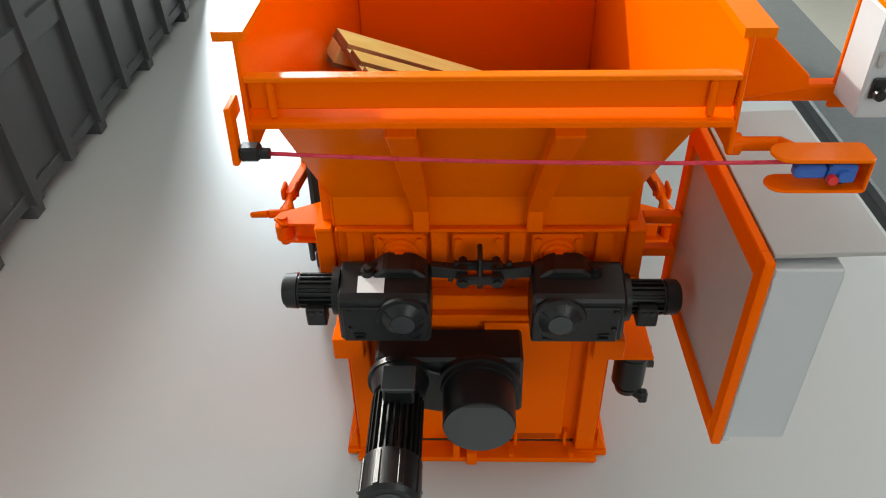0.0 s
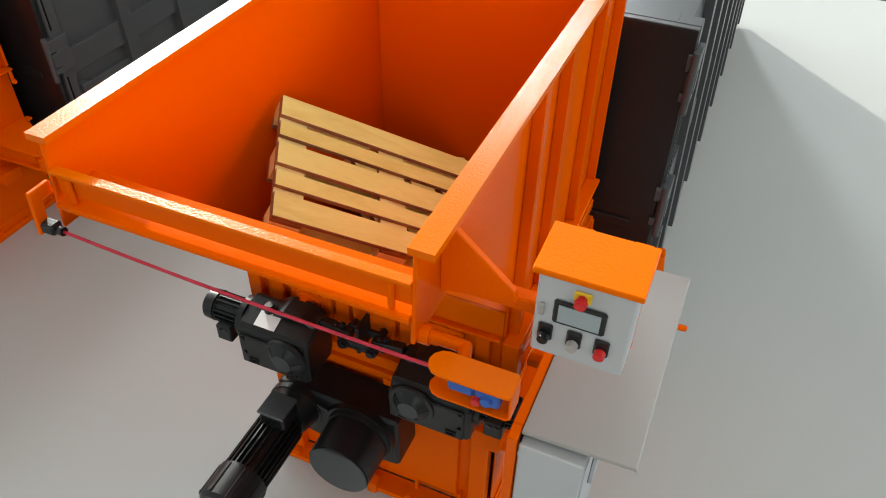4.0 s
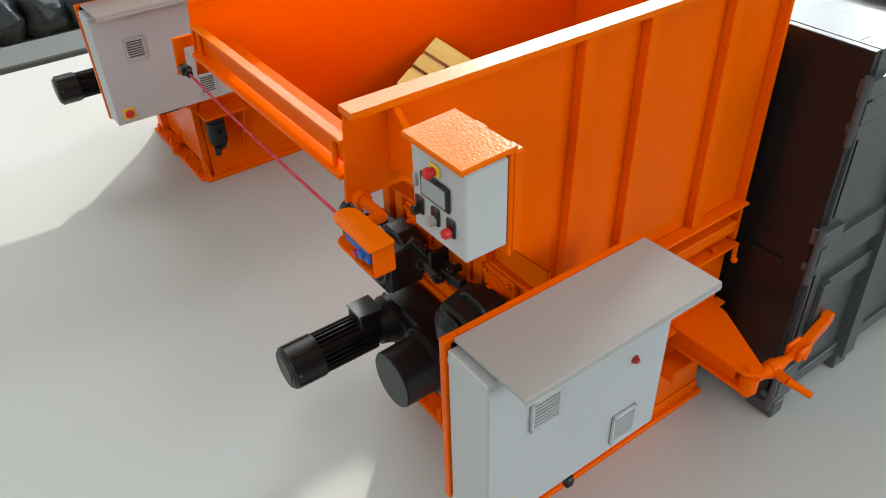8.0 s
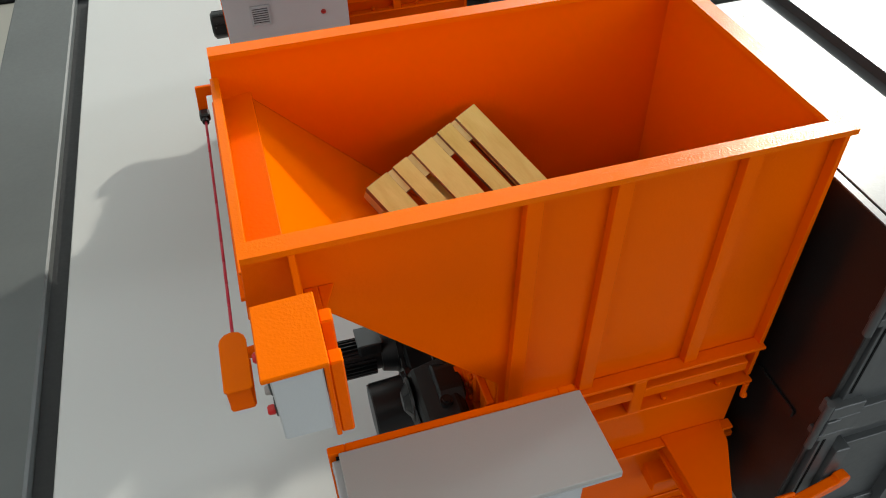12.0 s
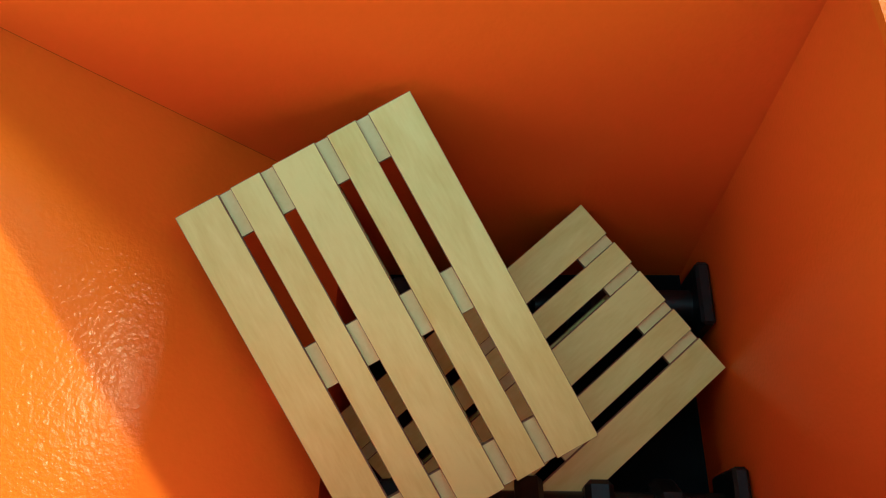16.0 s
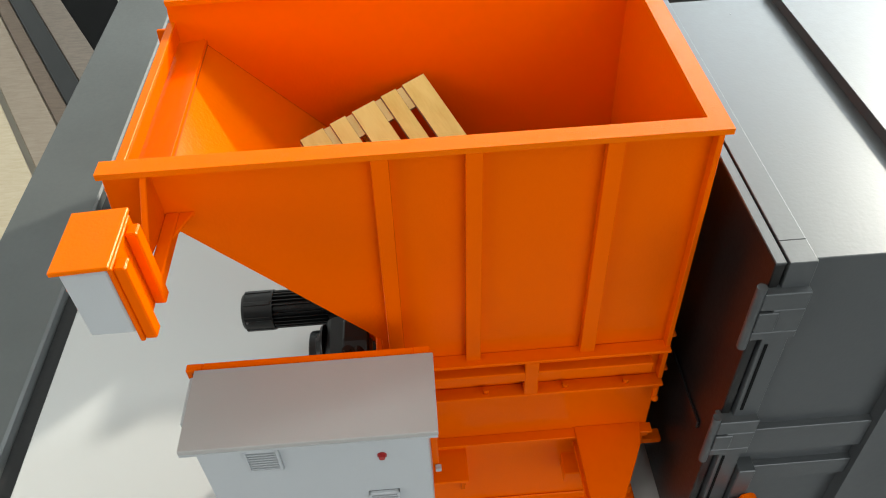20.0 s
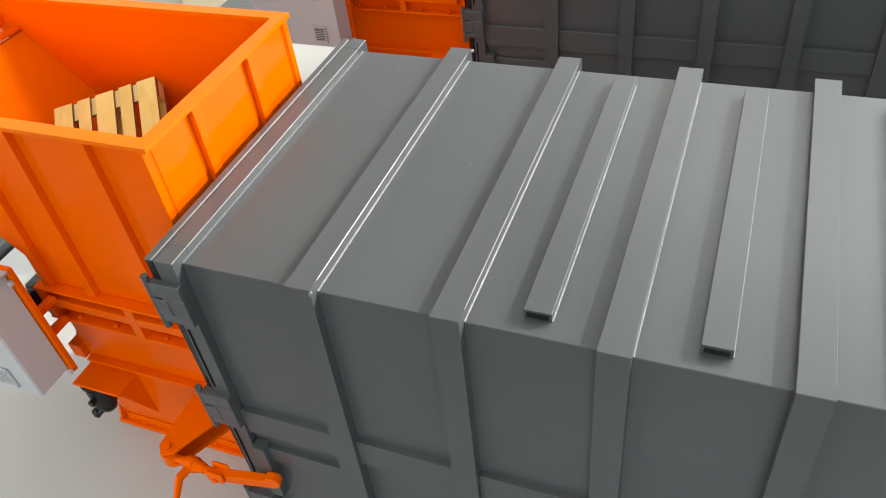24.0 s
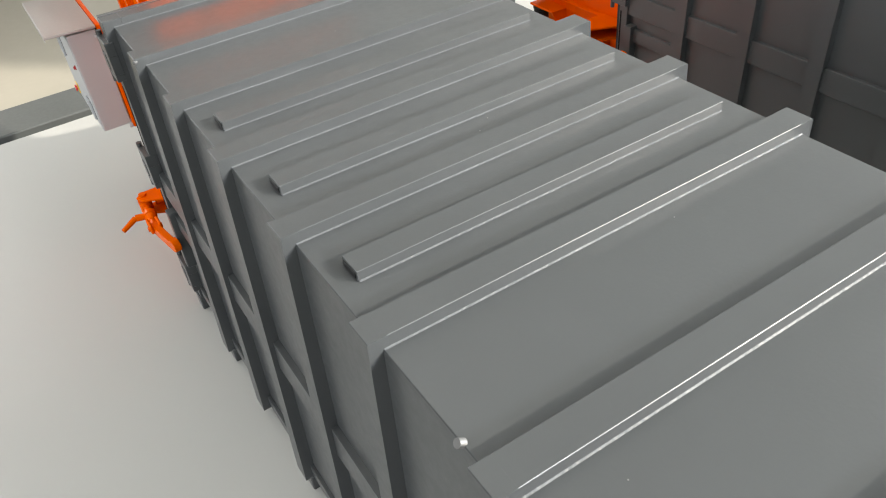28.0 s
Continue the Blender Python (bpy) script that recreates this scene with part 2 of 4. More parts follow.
def ball(c, r, sides=14):
    bm = bmesh.new()
    bmesh.ops.create_uvsphere(bm, u_segments=sides, v_segments=sides // 2 + 1, radius=r)
    bmesh.ops.translate(bm, vec=Vector(c), verts=bm.verts)
    for f in bm.faces:
        f.smooth = True
    return bm


def joined(*parts_):
    out = bmesh.new()
    for bm in parts_:
        me = bpy.data.meshes.new("tmp")
        bm.to_mesh(me)
        bm.free()
        out.from_mesh(me)
        bpy.data.meshes.remove(me)
    return out


def moved(bm, m):
    bmesh.ops.transform(bm, matrix=m, verts=bm.verts)
    return bm


def thing(name, base, label, category, group="", kind=""):
    ob = new(name)
    ob.location = Vector(base) * K
    ob.empty_display_size = 0.01
    HOME[ob] = Vector(base)
    return tagged(ob, label, category, group, kind)


def part(name, bm, material, parent, label="", edge=None):
    home = HOME[parent]
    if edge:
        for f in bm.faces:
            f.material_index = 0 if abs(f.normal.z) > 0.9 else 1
    for v in bm.verts:
        v.co = (v.co - home) * K
    me = bpy.data.meshes.new(name)
    bm.to_mesh(me)
    bm.free()
    me.materials.append(material)
    if edge:
        me.materials.append(edge)
    ob = new(name, me)
    ob.parent = parent
    HOME[ob] = home
    if label:
        tagged(ob, label)
    return ob


def solid(name, bm, material, label="", category="", kind="", group=""):
    """A thing of one mesh."""
    centre = sum((v.co for v in bm.verts), Vector()) / len(bm.verts)
    low = min(v.co.z for v in bm.verts)
    base = Vector((centre.x, centre.y, low))
    for v in bm.verts:
        v.co = (v.co - base) * K
    me = bpy.data.meshes.new(name)
    bm.to_mesh(me)
    bm.free()
    me.materials.append(material)
    ob = new(name, me)
    ob.location = base * K
    return tagged(ob, label, category, group, kind)


# ---------------------------------------------------------------- room
def room_piece(name, x0, x1, y0, y1, z0, z1, material, label, category):
    ob = solid(name, box(x0 / K, x1 / K, y0 / K, y1 / K, z0 / K, z1 / K, 0), material, label, category, "structure")
    ob.matrix_world = TURN45 @ Matrix.Translation(ob.location)
    return ob


room_piece("floor", -ROOM, ROOM, -ROOM, ROOM, FLOOR - 0.1, FLOOR, ROOMFLOOR, "pale grey room floor", "floor")
room_piece("ceiling", -ROOM, ROOM, -ROOM, ROOM, CEIL, CEIL + 0.1, CEILPAINT, "plain white ceiling", "ceiling")
# Opening added for the back fill lamp; this wall stays out of view.
for name, a, b, z0, z1 in (("wall_back", -ROOM, -0.1, FLOOR, CEIL), ("wall_back_pier", 1.9, ROOM, FLOOR, CEIL), ("wall_back_sill", -0.1, 1.9, FLOOR, 0.66), ("wall_back_head", -0.1, 1.9, 1.94, CEIL)):
    room_piece(name, -ROOM - 0.15, -ROOM, a, b, z0, z1, LOW_BOUNCE_WALL, "unseen dark room wall that bounces little light", "wall")
# Pale so that it bounces light onto the container roofs; never in view.
room_piece("wall_left", -ROOM, ROOM, ROOM, ROOM + 0.15, FLOOR, CEIL, BOUNCE_WALL, "unseen pale room wall that bounces light", "wall")
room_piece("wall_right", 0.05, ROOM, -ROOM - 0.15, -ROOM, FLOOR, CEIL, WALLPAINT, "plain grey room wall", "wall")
room_piece("wall_right_sill", -ROOM, 0.05, -ROOM - 0.15, -ROOM, FLOOR, 0.5, WALLPAINT, "grey wall under the side window", "wall")
room_piece("wall_right_head", -ROOM, 0.05, -ROOM - 0.15, -ROOM, 2.2, CEIL, WALLPAINT, "grey wall over the side window", "wall")
room_piece("wall_right_pier", -ROOM, -3.05, -ROOM - 0.15, -ROOM, 0.5, 2.2, WALLPAINT, "grey wall beside the side window", "wall")
room_piece("wall_window_sill", ROOM, ROOM + 0.15, -ROOM, ROOM, FLOOR, 1.1, WALLPAINT, "grey wall under the windows", "wall")
room_piece("wall_window_head", ROOM, ROOM + 0.15, -ROOM, ROOM, 2.4, CEIL, WALLPAINT, "grey wall over the windows", "wall")
for a, b in ((-ROOM, -2.04), (-1.66, -1.25), (1.75, ROOM)):
    room_piece("wall_window_pier", ROOM, ROOM + 0.15, a, b, 1.1, 2.4, WALLPAINT, "grey wall beside the windows", "wall")
for z0, z1 in ((1.1, 1.46), (1.84, 2.4)):
    room_piece("wall_window_pier", ROOM, ROOM + 0.15, -2.04, -1.66, z0, z1, WALLPAINT, "grey wall round the end window", "wall")

# Added panels, out of view, that give the ceiling fill lamps a fixture.
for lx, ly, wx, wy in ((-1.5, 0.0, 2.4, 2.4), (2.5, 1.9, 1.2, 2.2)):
    fx = thing("ceiling_light", (0, 0, 0), "added flat white ceiling panel at a fill lamp, unseen", "ceiling light", "lights on the ceiling")
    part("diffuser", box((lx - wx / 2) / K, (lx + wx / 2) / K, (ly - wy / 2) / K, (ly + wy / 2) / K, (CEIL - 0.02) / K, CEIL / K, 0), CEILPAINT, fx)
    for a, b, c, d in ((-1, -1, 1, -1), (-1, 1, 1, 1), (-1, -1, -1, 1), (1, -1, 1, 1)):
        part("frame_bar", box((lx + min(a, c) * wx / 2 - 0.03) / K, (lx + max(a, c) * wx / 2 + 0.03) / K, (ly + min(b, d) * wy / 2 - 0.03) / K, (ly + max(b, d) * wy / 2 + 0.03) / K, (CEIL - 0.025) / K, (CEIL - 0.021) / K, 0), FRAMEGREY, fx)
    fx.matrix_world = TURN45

# ---------------------------------------------------------------- table
table = thing("display_table", (3, 2.4, -7.8), "white-topped display table with a grey frame and black groove", "table")
TX0, TX1, TY0, TY1 = -1.74, 10.6, -3.36, 8.34
part("tabletop", box(TX0, TX1, TY0, TY1, -0.25, 0, 0.01), TABLETOP, table)
part("groove", box(TX0 - 0.19, TX1 + 0.19, TY0 - 0.19, TY1 + 0.19, -0.30, -0.10, 0), GROOVE, table, "black shadow gap")
FW = 0.80
for n, (a, b, c, d) in enumerate(((TX0 - 0.18 - FW, TX0 - 0.18, TY0 - 0.18 - FW, TY1 + 0.18 + FW), (TX1 + 0.18, TX1 + 0.18 + FW, TY0 - 0.18 - FW, TY1 + 0.18 + FW),
                                  (TX0 - 0.18, TX1 + 0.18, TY0 - 0.18 - FW, TY0 - 0.18), (TX0 - 0.18, TX1 + 0.18, TY1 + 0.18, TY1 + 0.18 + FW))):
    part("frame_bar", box(a, b, c, d, -0.5, 0.01, 0.02), TABLE_EDGE, table, "grey table frame")
for px in (TX0, TX1):
    for py in (TY0, TY1):
        part("leg", box(px - 0.4, px + 0.4, py - 0.4, py + 0.4, -7.8, -0.5, 0.03), TABLE_EDGE, table)


# ---------------------------------------------------------------- shredder with its hopper
def bolts(parent, places, normal, r=0.02, h=0.02, material=ORANGE):
    n = Vector(normal)
    for p in places:
        p = Vector(p)
        part("bolt", tube(p, p + n * h, r, sides=6), material, parent)


def shredder():
    s = thing("shredder", (1.7, 0, 0), "orange painted steel shredder with an open top hopper, bolted frame", "machine")
    # side walls of the hopper
    outline = [(-0.005, 2.985), (2.47, 2.985), (2.47, 1.12), (1.0, 1.12), (1.0, 1.80), (0.215, 2.63), (-0.035, 2.63)]
    for sg in (1, -1):
        part("side_wall", prism(outline, "y", sg * 0.69, sg * 0.705), ORANGE, s)
        part("rim", prism([(sg * 0.672, 2.972), (sg * 0.759, 2.972), (sg * 0.759, 3.0), (sg * 0.672, 3.0)], "x", -0.005, 2.51, 0), TOP_GLARE, s)
        for top, low in ((1.065, 1.033), (1.443, 1.418), (2.011, 2.006)):
            rib = prism([(low, 1.636), (low + 0.075, 1.636), (top + 0.071, 2.971), (top, 2.971)], "y", sg * 0.7055, sg * 0.756, 0.003)
            part("rib", rib, ORANGE, s)
        part("corner_strip", box(2.45, 2.475, sg * 0.7055, sg * 0.76, 1.36, 2.971, 0.003), ORANGE, s)
    part("rim", box(2.425, 2.51, -0.6719, 0.6719, 2.972, 3.0, 0), TOP_GLARE, s)
    part("back_wall", box(2.44, 2.468, -0.689, 0.689, 1.10, 2.971), ORANGE, s)
    for y in (-0.305, 0.275):
        part("rib", box(2.469, 2.505, y - 0.042, y + 0.042, 1.67, 2.971, 0.003), ORANGE, s)
    # front beam and the sloping front plate
    part("beam_web", box(-0.004, 0.014, -0.69, 0.69, 2.765, 2.857), ORANGE, s)
    part("beam_flange", prism([(-0.042, 2.722), (-0.042, 2.742), (0.155, 2.765), (0.158, 2.743)], "y", -0.69, 0.69, 0.002), ORANGE, s)
    part("beam_lip", box(-0.024, 0.018, -0.69, 0.69, 2.857, 2.874, 0.003), TOP_GLARE, s)
    for y in (-0.62, 0.62):
        part("stiffener", box(-0.024, -0.0045, y - 0.012, y + 0.012, 2.745, 2.856), ORANGE, s)
    part("chute_plate", prism([(0.118, 2.722), (0.143, 2.733), (1.02, 1.815), (1.02, 1.60), (0.995, 1.60), (0.995, 1.795)], "y", -0.69, 0.69, 0), CHUTE_GLARE, s)
    for y0, y1 in ((0.275, 0.275), (-0.262, -0.256)):
        bm = bmesh.new()
        a = [(0.19, y0 - 0.05, 2.638), (0.19, y0 + 0.05, 2.638), (0.985, y1 + 0.04, 1.80), (0.985, y1 - 0.04, 1.80)]
        low = [bm.verts.new(p) for p in a]
        high = [bm.verts.new((p[0] - 0.05, p[1], p[2] - 0.05)) for p in a]
        bm.faces.new(low)
        bm.faces.new(high)
        for i in range(4):
            bm.faces.new((low[i], low[(i + 1) % 4], high[(i + 1) % 4], high[i]))
        bmesh.ops.recalc_face_normals(bm, faces=bm.faces)
        part("rib", finish(bm, 0.006), ORANGE, s)
        part("rib", box(0.93, 0.995, y1 - 0.038, y1 + 0.038, 1.635, 1.80), ORANGE, s)
    for sg in (1, -1):
        part("joint_gap", prism([(0.148, 2.7305), (1.019, 1.8190), (1.022, 1.8190), (0.151, 2.7305)], "y", sg * 0.6885, sg * 0.6898, 0), JOINT, s, "dark open joint")
    part("joint_gap", prism([(0.146, 2.732), (0.153, 2.725), (0.156, 2.729), (0.149, 2.736)], "y", -0.683, 0.683, 0), JOINT, s, "dark open joint")
    # inside: dull black sheet standing in for shade at the grinding chamber's floor
    part("chamber_shade", box(1.031, 2.439, -0.689, 0.689, 1.10, 1.13, 0), SHADE_AND_MAT_BLACK, s, "dull black sheet for the shade down in the cutting chamber")
    # flanges round the neck
    for z, out in ((1.615, 0.79), (1.325, 0.79)):
        for sg in (1, -1):
            part("flange", box(0.955, 2.478, sg * 0.7055, sg * out, z, z + 0.02), ORANGE, s)
        part("flange", box(0.955, 0.995, -0.69, 0.69, z, z + 0.02), ORANGE, s)
        part("flange", box(2.45, 2.53, -0.69, 0.69, z, z + 0.02), ORANGE, s)
    # side frames with openings
    for sg in (1, -1):
        part("rail", box(1.04, 2.40, sg * 0.7055, sg * 0.785, 1.462, 1.535), ORANGE, s)
        for x in (1.0, 1.757):
            part("post", box(x - 0.038, x + 0.038, sg * 0.7055, sg * 0.788, 1.345, 1.615), ORANGE, s)
        bolts(s, [(x, sg * 0.75, 1.345) for x in (1.2, 1.52, 1.95, 2.28)], (0, 0, 1), 0.018, 0.03)
        part("body_wall", box(1.0, 2.47, sg * 0.7055, sg * 0.716, 0.04, 1.325), ORANGE, s)
        part("angle_rail", prism([(sg * 0.717, 0.75), (sg * 0.735, 0.75), (sg * 0.735, 0.85), (sg * 0.78, 0.85), (sg * 0.78, 0.87), (sg * 0.717, 0.87)], "x", 1.02, 2.49, 0.003), ORANGE, s)
        part("foot_rail", box(0.915, 2.50, sg * 0.60, sg * 0.768, 0.0, 0.04), ORANGE, s)
        part("foot_upright", box(1.0, 2.48, sg * 0.717, sg * 0.73, 0.04, 0.12), ORANGE, s)
        bolts(s, [(x, sg * 0.726, 0.04) for x in (1.15, 1.5, 1.85, 2.2, 2.42)], (0, 0, 1), 0.02, 0.03)
        # wing that carries the turnbuckle
        wing = [(2.04, sg * 0.717), (2.43, sg * 0.717), (2.40, sg * 0.86), (2.18, sg * 1.29), (2.11, sg * 1.32), (2.05, sg * 1.26)]
        for z in (0.725, 0.86):
            part("wing_plate", prism(wing, "z", z, z + 0.022), ORANGE, s)
        part("wing_web", prism([(2.06, sg * 0.70), (2.08, sg * 0.70), (2.11, sg * 1.18), (2.09, sg * 1.18)], "z", 0.747, 0.86), ORANGE, s)
        part("wing_pin", tube((2.11, sg * 1.262, 0.69), (2.11, sg * 1.262, 0.90), 0.033), ORANGE, s)
        part("bracket_block", box(1.98, 2.16, sg * 0.70, sg * 0.86, 0.50, 0.60), ORANGE, s)
    # front of the machine
    part("front_panel", box(1.0, 1.03, -0.66, 0.66, 0.04, 1.335), ORANGE, s)
    part("front_neck", box(1.0, 1.02, -0.69, 0.69, 1.23, 1.615), ORANGE, s)
    for y in (0.60, 0.195, -0.18, -0.60):
        part("post", box(0.962, 1.0, y - 0.04, y + 0.04, 1.345, 1.615), ORANGE, s)
    for y in (0.383, 0.007, -0.373):
        plate = part("bearing_plate", box(0.950, 1.0, y - 0.125, y + 0.125, 1.375, 1.603, 0.012), ORANGE, s)
        bolts(plate, [(0.950, y + a, 1.488 + b) for a in (-0.095, 0.095) for b in (-0.09, 0.09)], (-1, 0, 0), 0.017, 0.018)
        if y > 0.1 or y < -0.1:
            part("bearing_boss", joined(tube((0.955, y, 1.50), (0.935, y, 1.50), 0.092, 0.088, 28), tube((0.935, y, 1.50), (0.918, y, 1.50), 0.072, 0.068, 28), tube((0.918, y, 1.50), (0.88, y, 1.50), 0.052, 0.05, 24)), ORANGE, plate)
    part("cross_rail", box(0.93, 1.0, -0.69, 0.69, 1.16, 1.24), ORANGE, s)
    part("cross_rail", box(0.95, 1.0, -0.69, 0.69, 1.05, 1.09), ORANGE, s)
    for sg in (1, -1):
        part("upright", box(0.93, 1.0, sg * 0.58, sg * 0.69, 0.04, 1.05), ORANGE, s)
        part("side_block", box(0.88, 0.99, sg * 0.60, sg * 0.76, 0.84, 0.98), ORANGE, s)
        part("foot_gusset", prism([(sg * 0.705, 0.04), (sg * 0.765, 0.04), (sg * 0.705, 0.22)], "x", 0.935, 0.955), ORANGE, s)
    part("access_panel", box(0.955, 1.0, -0.50, -0.03, 0.15, 1.03), ORANGE, s)
    # Closed sheet, coloured darker for the shade in the slot.
    part("panel_slot_shade", box(0.9985, 0.9995, -0.47, -0.24, 0.055, 0.148, 0), JOINT, s, "darker sheet for the shade in the slot under the panel")
    part("slot_rail", box(0.955, 1.0, -0.53, -0.51, 0.04, 0.16, 0.003), ORANGE, s)
    part("slot_rail", box(0.955, 1.0, -0.24, -0.22, 0.04, 0.149, 0.003), ORANGE, s)
    part("foot_rail", box(0.862, 0.999, -0.70, 0.70, 0.0, 0.036), ORANGE, s)
    part("torque_stop", box(0.84, 0.92, 0.0, 0.06, 0.0, 0.10), ORANGE, s)
    part("torque_stop", box(0.86, 1.0, 0.10, 0.14, 0.04, 0.16), ORANGE, s)
    bolts(s, [(0.89, y, 0.036) for y in (-0.55, -0.2, 0.35, 0.6)], (0, 0, 1), 0.02, 0.03)
    part("back_panel", box(2.44, 2.47, -0.66, 0.66, 0.04, 1.335), ORANGE, s)
    # pump shelf on the cabinet's side
    part("shelf", box(0.97, 1.40, -0.95, -0.717, 0.745, 0.77), ORANGE, s)
    part("shelf_cheek", prism([(-0.717, 0.25), (-0.717, 0.745), (-0.93, 0.745)], "x", 1.36, 1.385), ORANGE, s)
    # gusset and arm of the control box
    part("gusset", prism([(-0.7055, 2.971), (-0.75, 2.971), (-0.955, 2.785), (-0.962, 2.74), (-0.7055, 2.70)], "x", 0.160, 0.187), ORANGE, s)
    part("box_arm", box(0.188, 0.245, -1.10, -0.7055, 2.685, 2.740), ORANGE, s)
    part("arm_web", prism([(0.246, -0.706), (0.31, -0.706), (0.246, -0.86)], "z", 2.72, 2.738), ORANGE, s)
    # rails that carry the cabinet
    for z in (1.56, 1.36):
        part("cabinet_rail", box(1.10, 1.16, -0.984, -0.801, z, z + 0.05), ORANGE, s)
    for sg in (1, -1):
        part("end_tab", box(2.471, 2.60, sg * 0.62, sg * 0.70, 0.60, 0.64), ORANGE, s)
    # small rope hook at the back corner
    for sg in (1, -1):
        part("lug", joined(tube((2.44, sg * 0.79, 1.25), (2.44, sg * 0.79, 1.34), 0.015), ball((2.44, sg * 0.80, 1.24), 0.022, 8)), ORANGE, s)
    return s


def geared_motor(side):
    """A worm gearbox on the shaft end with a small finned motor pointing outwards."""
    y0 = -0.005 + side * 0.44
    g = thing("geared_motor", (0.8, y0, 1.2), "black cast worm gearbox with a small finned motor", "motor", "feed drives of a shredder")
    # half-round housing that leans over the shaft
    zm = 1.38 + 0.018 * side
    shape = [(0.645, 1.205), (0.645, 1.43), (0.67, 1.47), (0.84, 1.522), (0.87, 1.518), (0.90, 1.47), (0.90, 1.26), (0.87, 1.205)]
    body = part("housing", prism(shape, "y", y0 - side * 0.205, y0 + side * 0.225, 0.014), BLACK, g)
    part("front_cover", box(0.632, 0.646, y0 - 0.195, y0 + 0.205, 1.214, 1.425, 0.008), BLACK, g)
    yb = y0 - side * 0.08
    zb = 1.362
    boss = part("boss", tube((0.634, yb, zb), (0.592, yb, zb), 0.114, 0.058, 14, 0.0), BLACK, g)
    part("boss_ring", tube((0.636, yb, zb), (0.623, yb, zb), 0.126, 0.120, 32), BLACK, g)
    for k in range(5):
        ang = radians(-60 + 72 * k)
        web = prism([(0.626, 0.056), (0.626, 0.108), (0.591, 0.058)], "y", -0.004, 0.004, 0)
        part("web", moved(web, Matrix.Translation((0, yb, zb)) @ Matrix.Rotation(ang, 4, "X")), BLACK, boss)
    part("boss_cap", tube((0.593, yb, zb), (0.588, yb, zb), 0.054, sides=24), CHARCOAL, boss, "dull charcoal cap")
    for ya, za in ((-0.175, 1.405), (0.175, 1.405), (-0.175, 1.30), (0.175, 1.30)):
        part("cover_bolt", tube((0.632, y0 + ya, za), (0.622, y0 + ya, za), 0.012, sides=6), BLACK, g)
    for a in (-0.13, 0.13):
        part("foot_pad", joined(box(0.623, 0.633, y0 + a - 0.028, y0 + a + 0.028, 1.236, 1.242, 0.002), box(0.623, 0.633, y0 + a - 0.028, y0 + a + 0.028, 1.262, 1.268, 0.002), box(0.623, 0.633, y0 + a - 0.028, y0 + a - 0.022, 1.242, 1.262, 0.002), box(0.623, 0.633, y0 + a + 0.022, y0 + a + 0.028, 1.242, 1.262, 0.002)), BLACK, g)
        part("foot_slot", box(0.630, 0.6322, y0 + a - 0.022, y0 + a + 0.022, 1.242, 1.262, 0), SHADE_AND_MAT_BLACK, g)
    hump = [(-0.15, 1.49), (-0.075, 1.545), (0.06, 1.547), (0.14, 1.49)]
    part("hump", prism([(y0 - side * 0.05 + a, z) for a, z in hump], "x", 0.76, 0.905, 0.012), BLACK, g)
    part("lift_eye", joined(tube((0.79, y0 + 0.09 * side, 1.50), (0.79, y0 + 0.09 * side, 1.530), 0.034), tube((0.79, y0 + 0.09 * side, 1.530), (0.79, y0 + 0.09 * side, 1.545), 0.022)), BLACK, g)
    part("side_flange", tube((0.79, y0 + side * 0.22, zm), (0.79, y0 + side * 0.255, zm), 0.115, sides=28), BLACK, g)
    ys = sorted((y0 + side * 0.255, y0 + side * 0.415))
    part("motor_body", tube((0.79, y0 + side * 0.255, zm), (0.79, y0 + side * 0.42, zm), 0.068), BLACK, g)
    for k in range(18):
        ang = 2 * math.pi * k / 18
        fin = box(-0.004, 0.004, ys[0], ys[1], 0.066, 0.085, 0)
        part("fin", moved(fin, Matrix.Translation((0.79, 0, zm)) @ Matrix.Rotation(ang, 4, "Y")), BLACK, g)
    part("fan_cover", tube((0.79, y0 + side * 0.415, zm), (0.79, y0 + side * 0.495, zm), 0.088, 0.082, 28, 0.012), BLACK, g)
    ya, yb = sorted((y0 + side * 0.285, y0 + side * 0.38))
    tbox = part("terminal_box", box(0.665, 0.745, ya, yb, 1.28, 1.385, 0.008), BLACK, g)
    for a in (0.3, 0.7):
        part("cable_gland", tube((0.665, ya + a * (yb - ya), 1.365), (0.657, ya + a * (yb - ya), 1.365), 0.012, sides=12), BLACKGLOSS, tbox)
    part("fan_ring", tube((0.79, y0 + side * 0.493, zm), (0.79, y0 + side * 0.499, zm), 0.06, sides=28), CHARCOAL, g, "dull charcoal fan guard")
    if side > 0:
        part("label_plate", moved(box(-0.045, 0.045, -0.062, 0.062, 0, 0.004, 0), pose(0.728, y0 + 0.07, 1.4868, 0, -18.0, 0)), LABEL, g, "silver rating plate")
    # torque arm towards the middle
    ya, yb = sorted((y0 - side * 0.205, side * 0.06))
    part("torque_arm", prism([(ya, 1.47), (yb, 1.455), (yb, 1.51), (ya, 1.535)] if side < 0 else [(ya, 1.455), (yb, 1.47), (yb, 1.535), (ya, 1.51)], "x", 0.80, 0.85), BLACK, g)
    return g


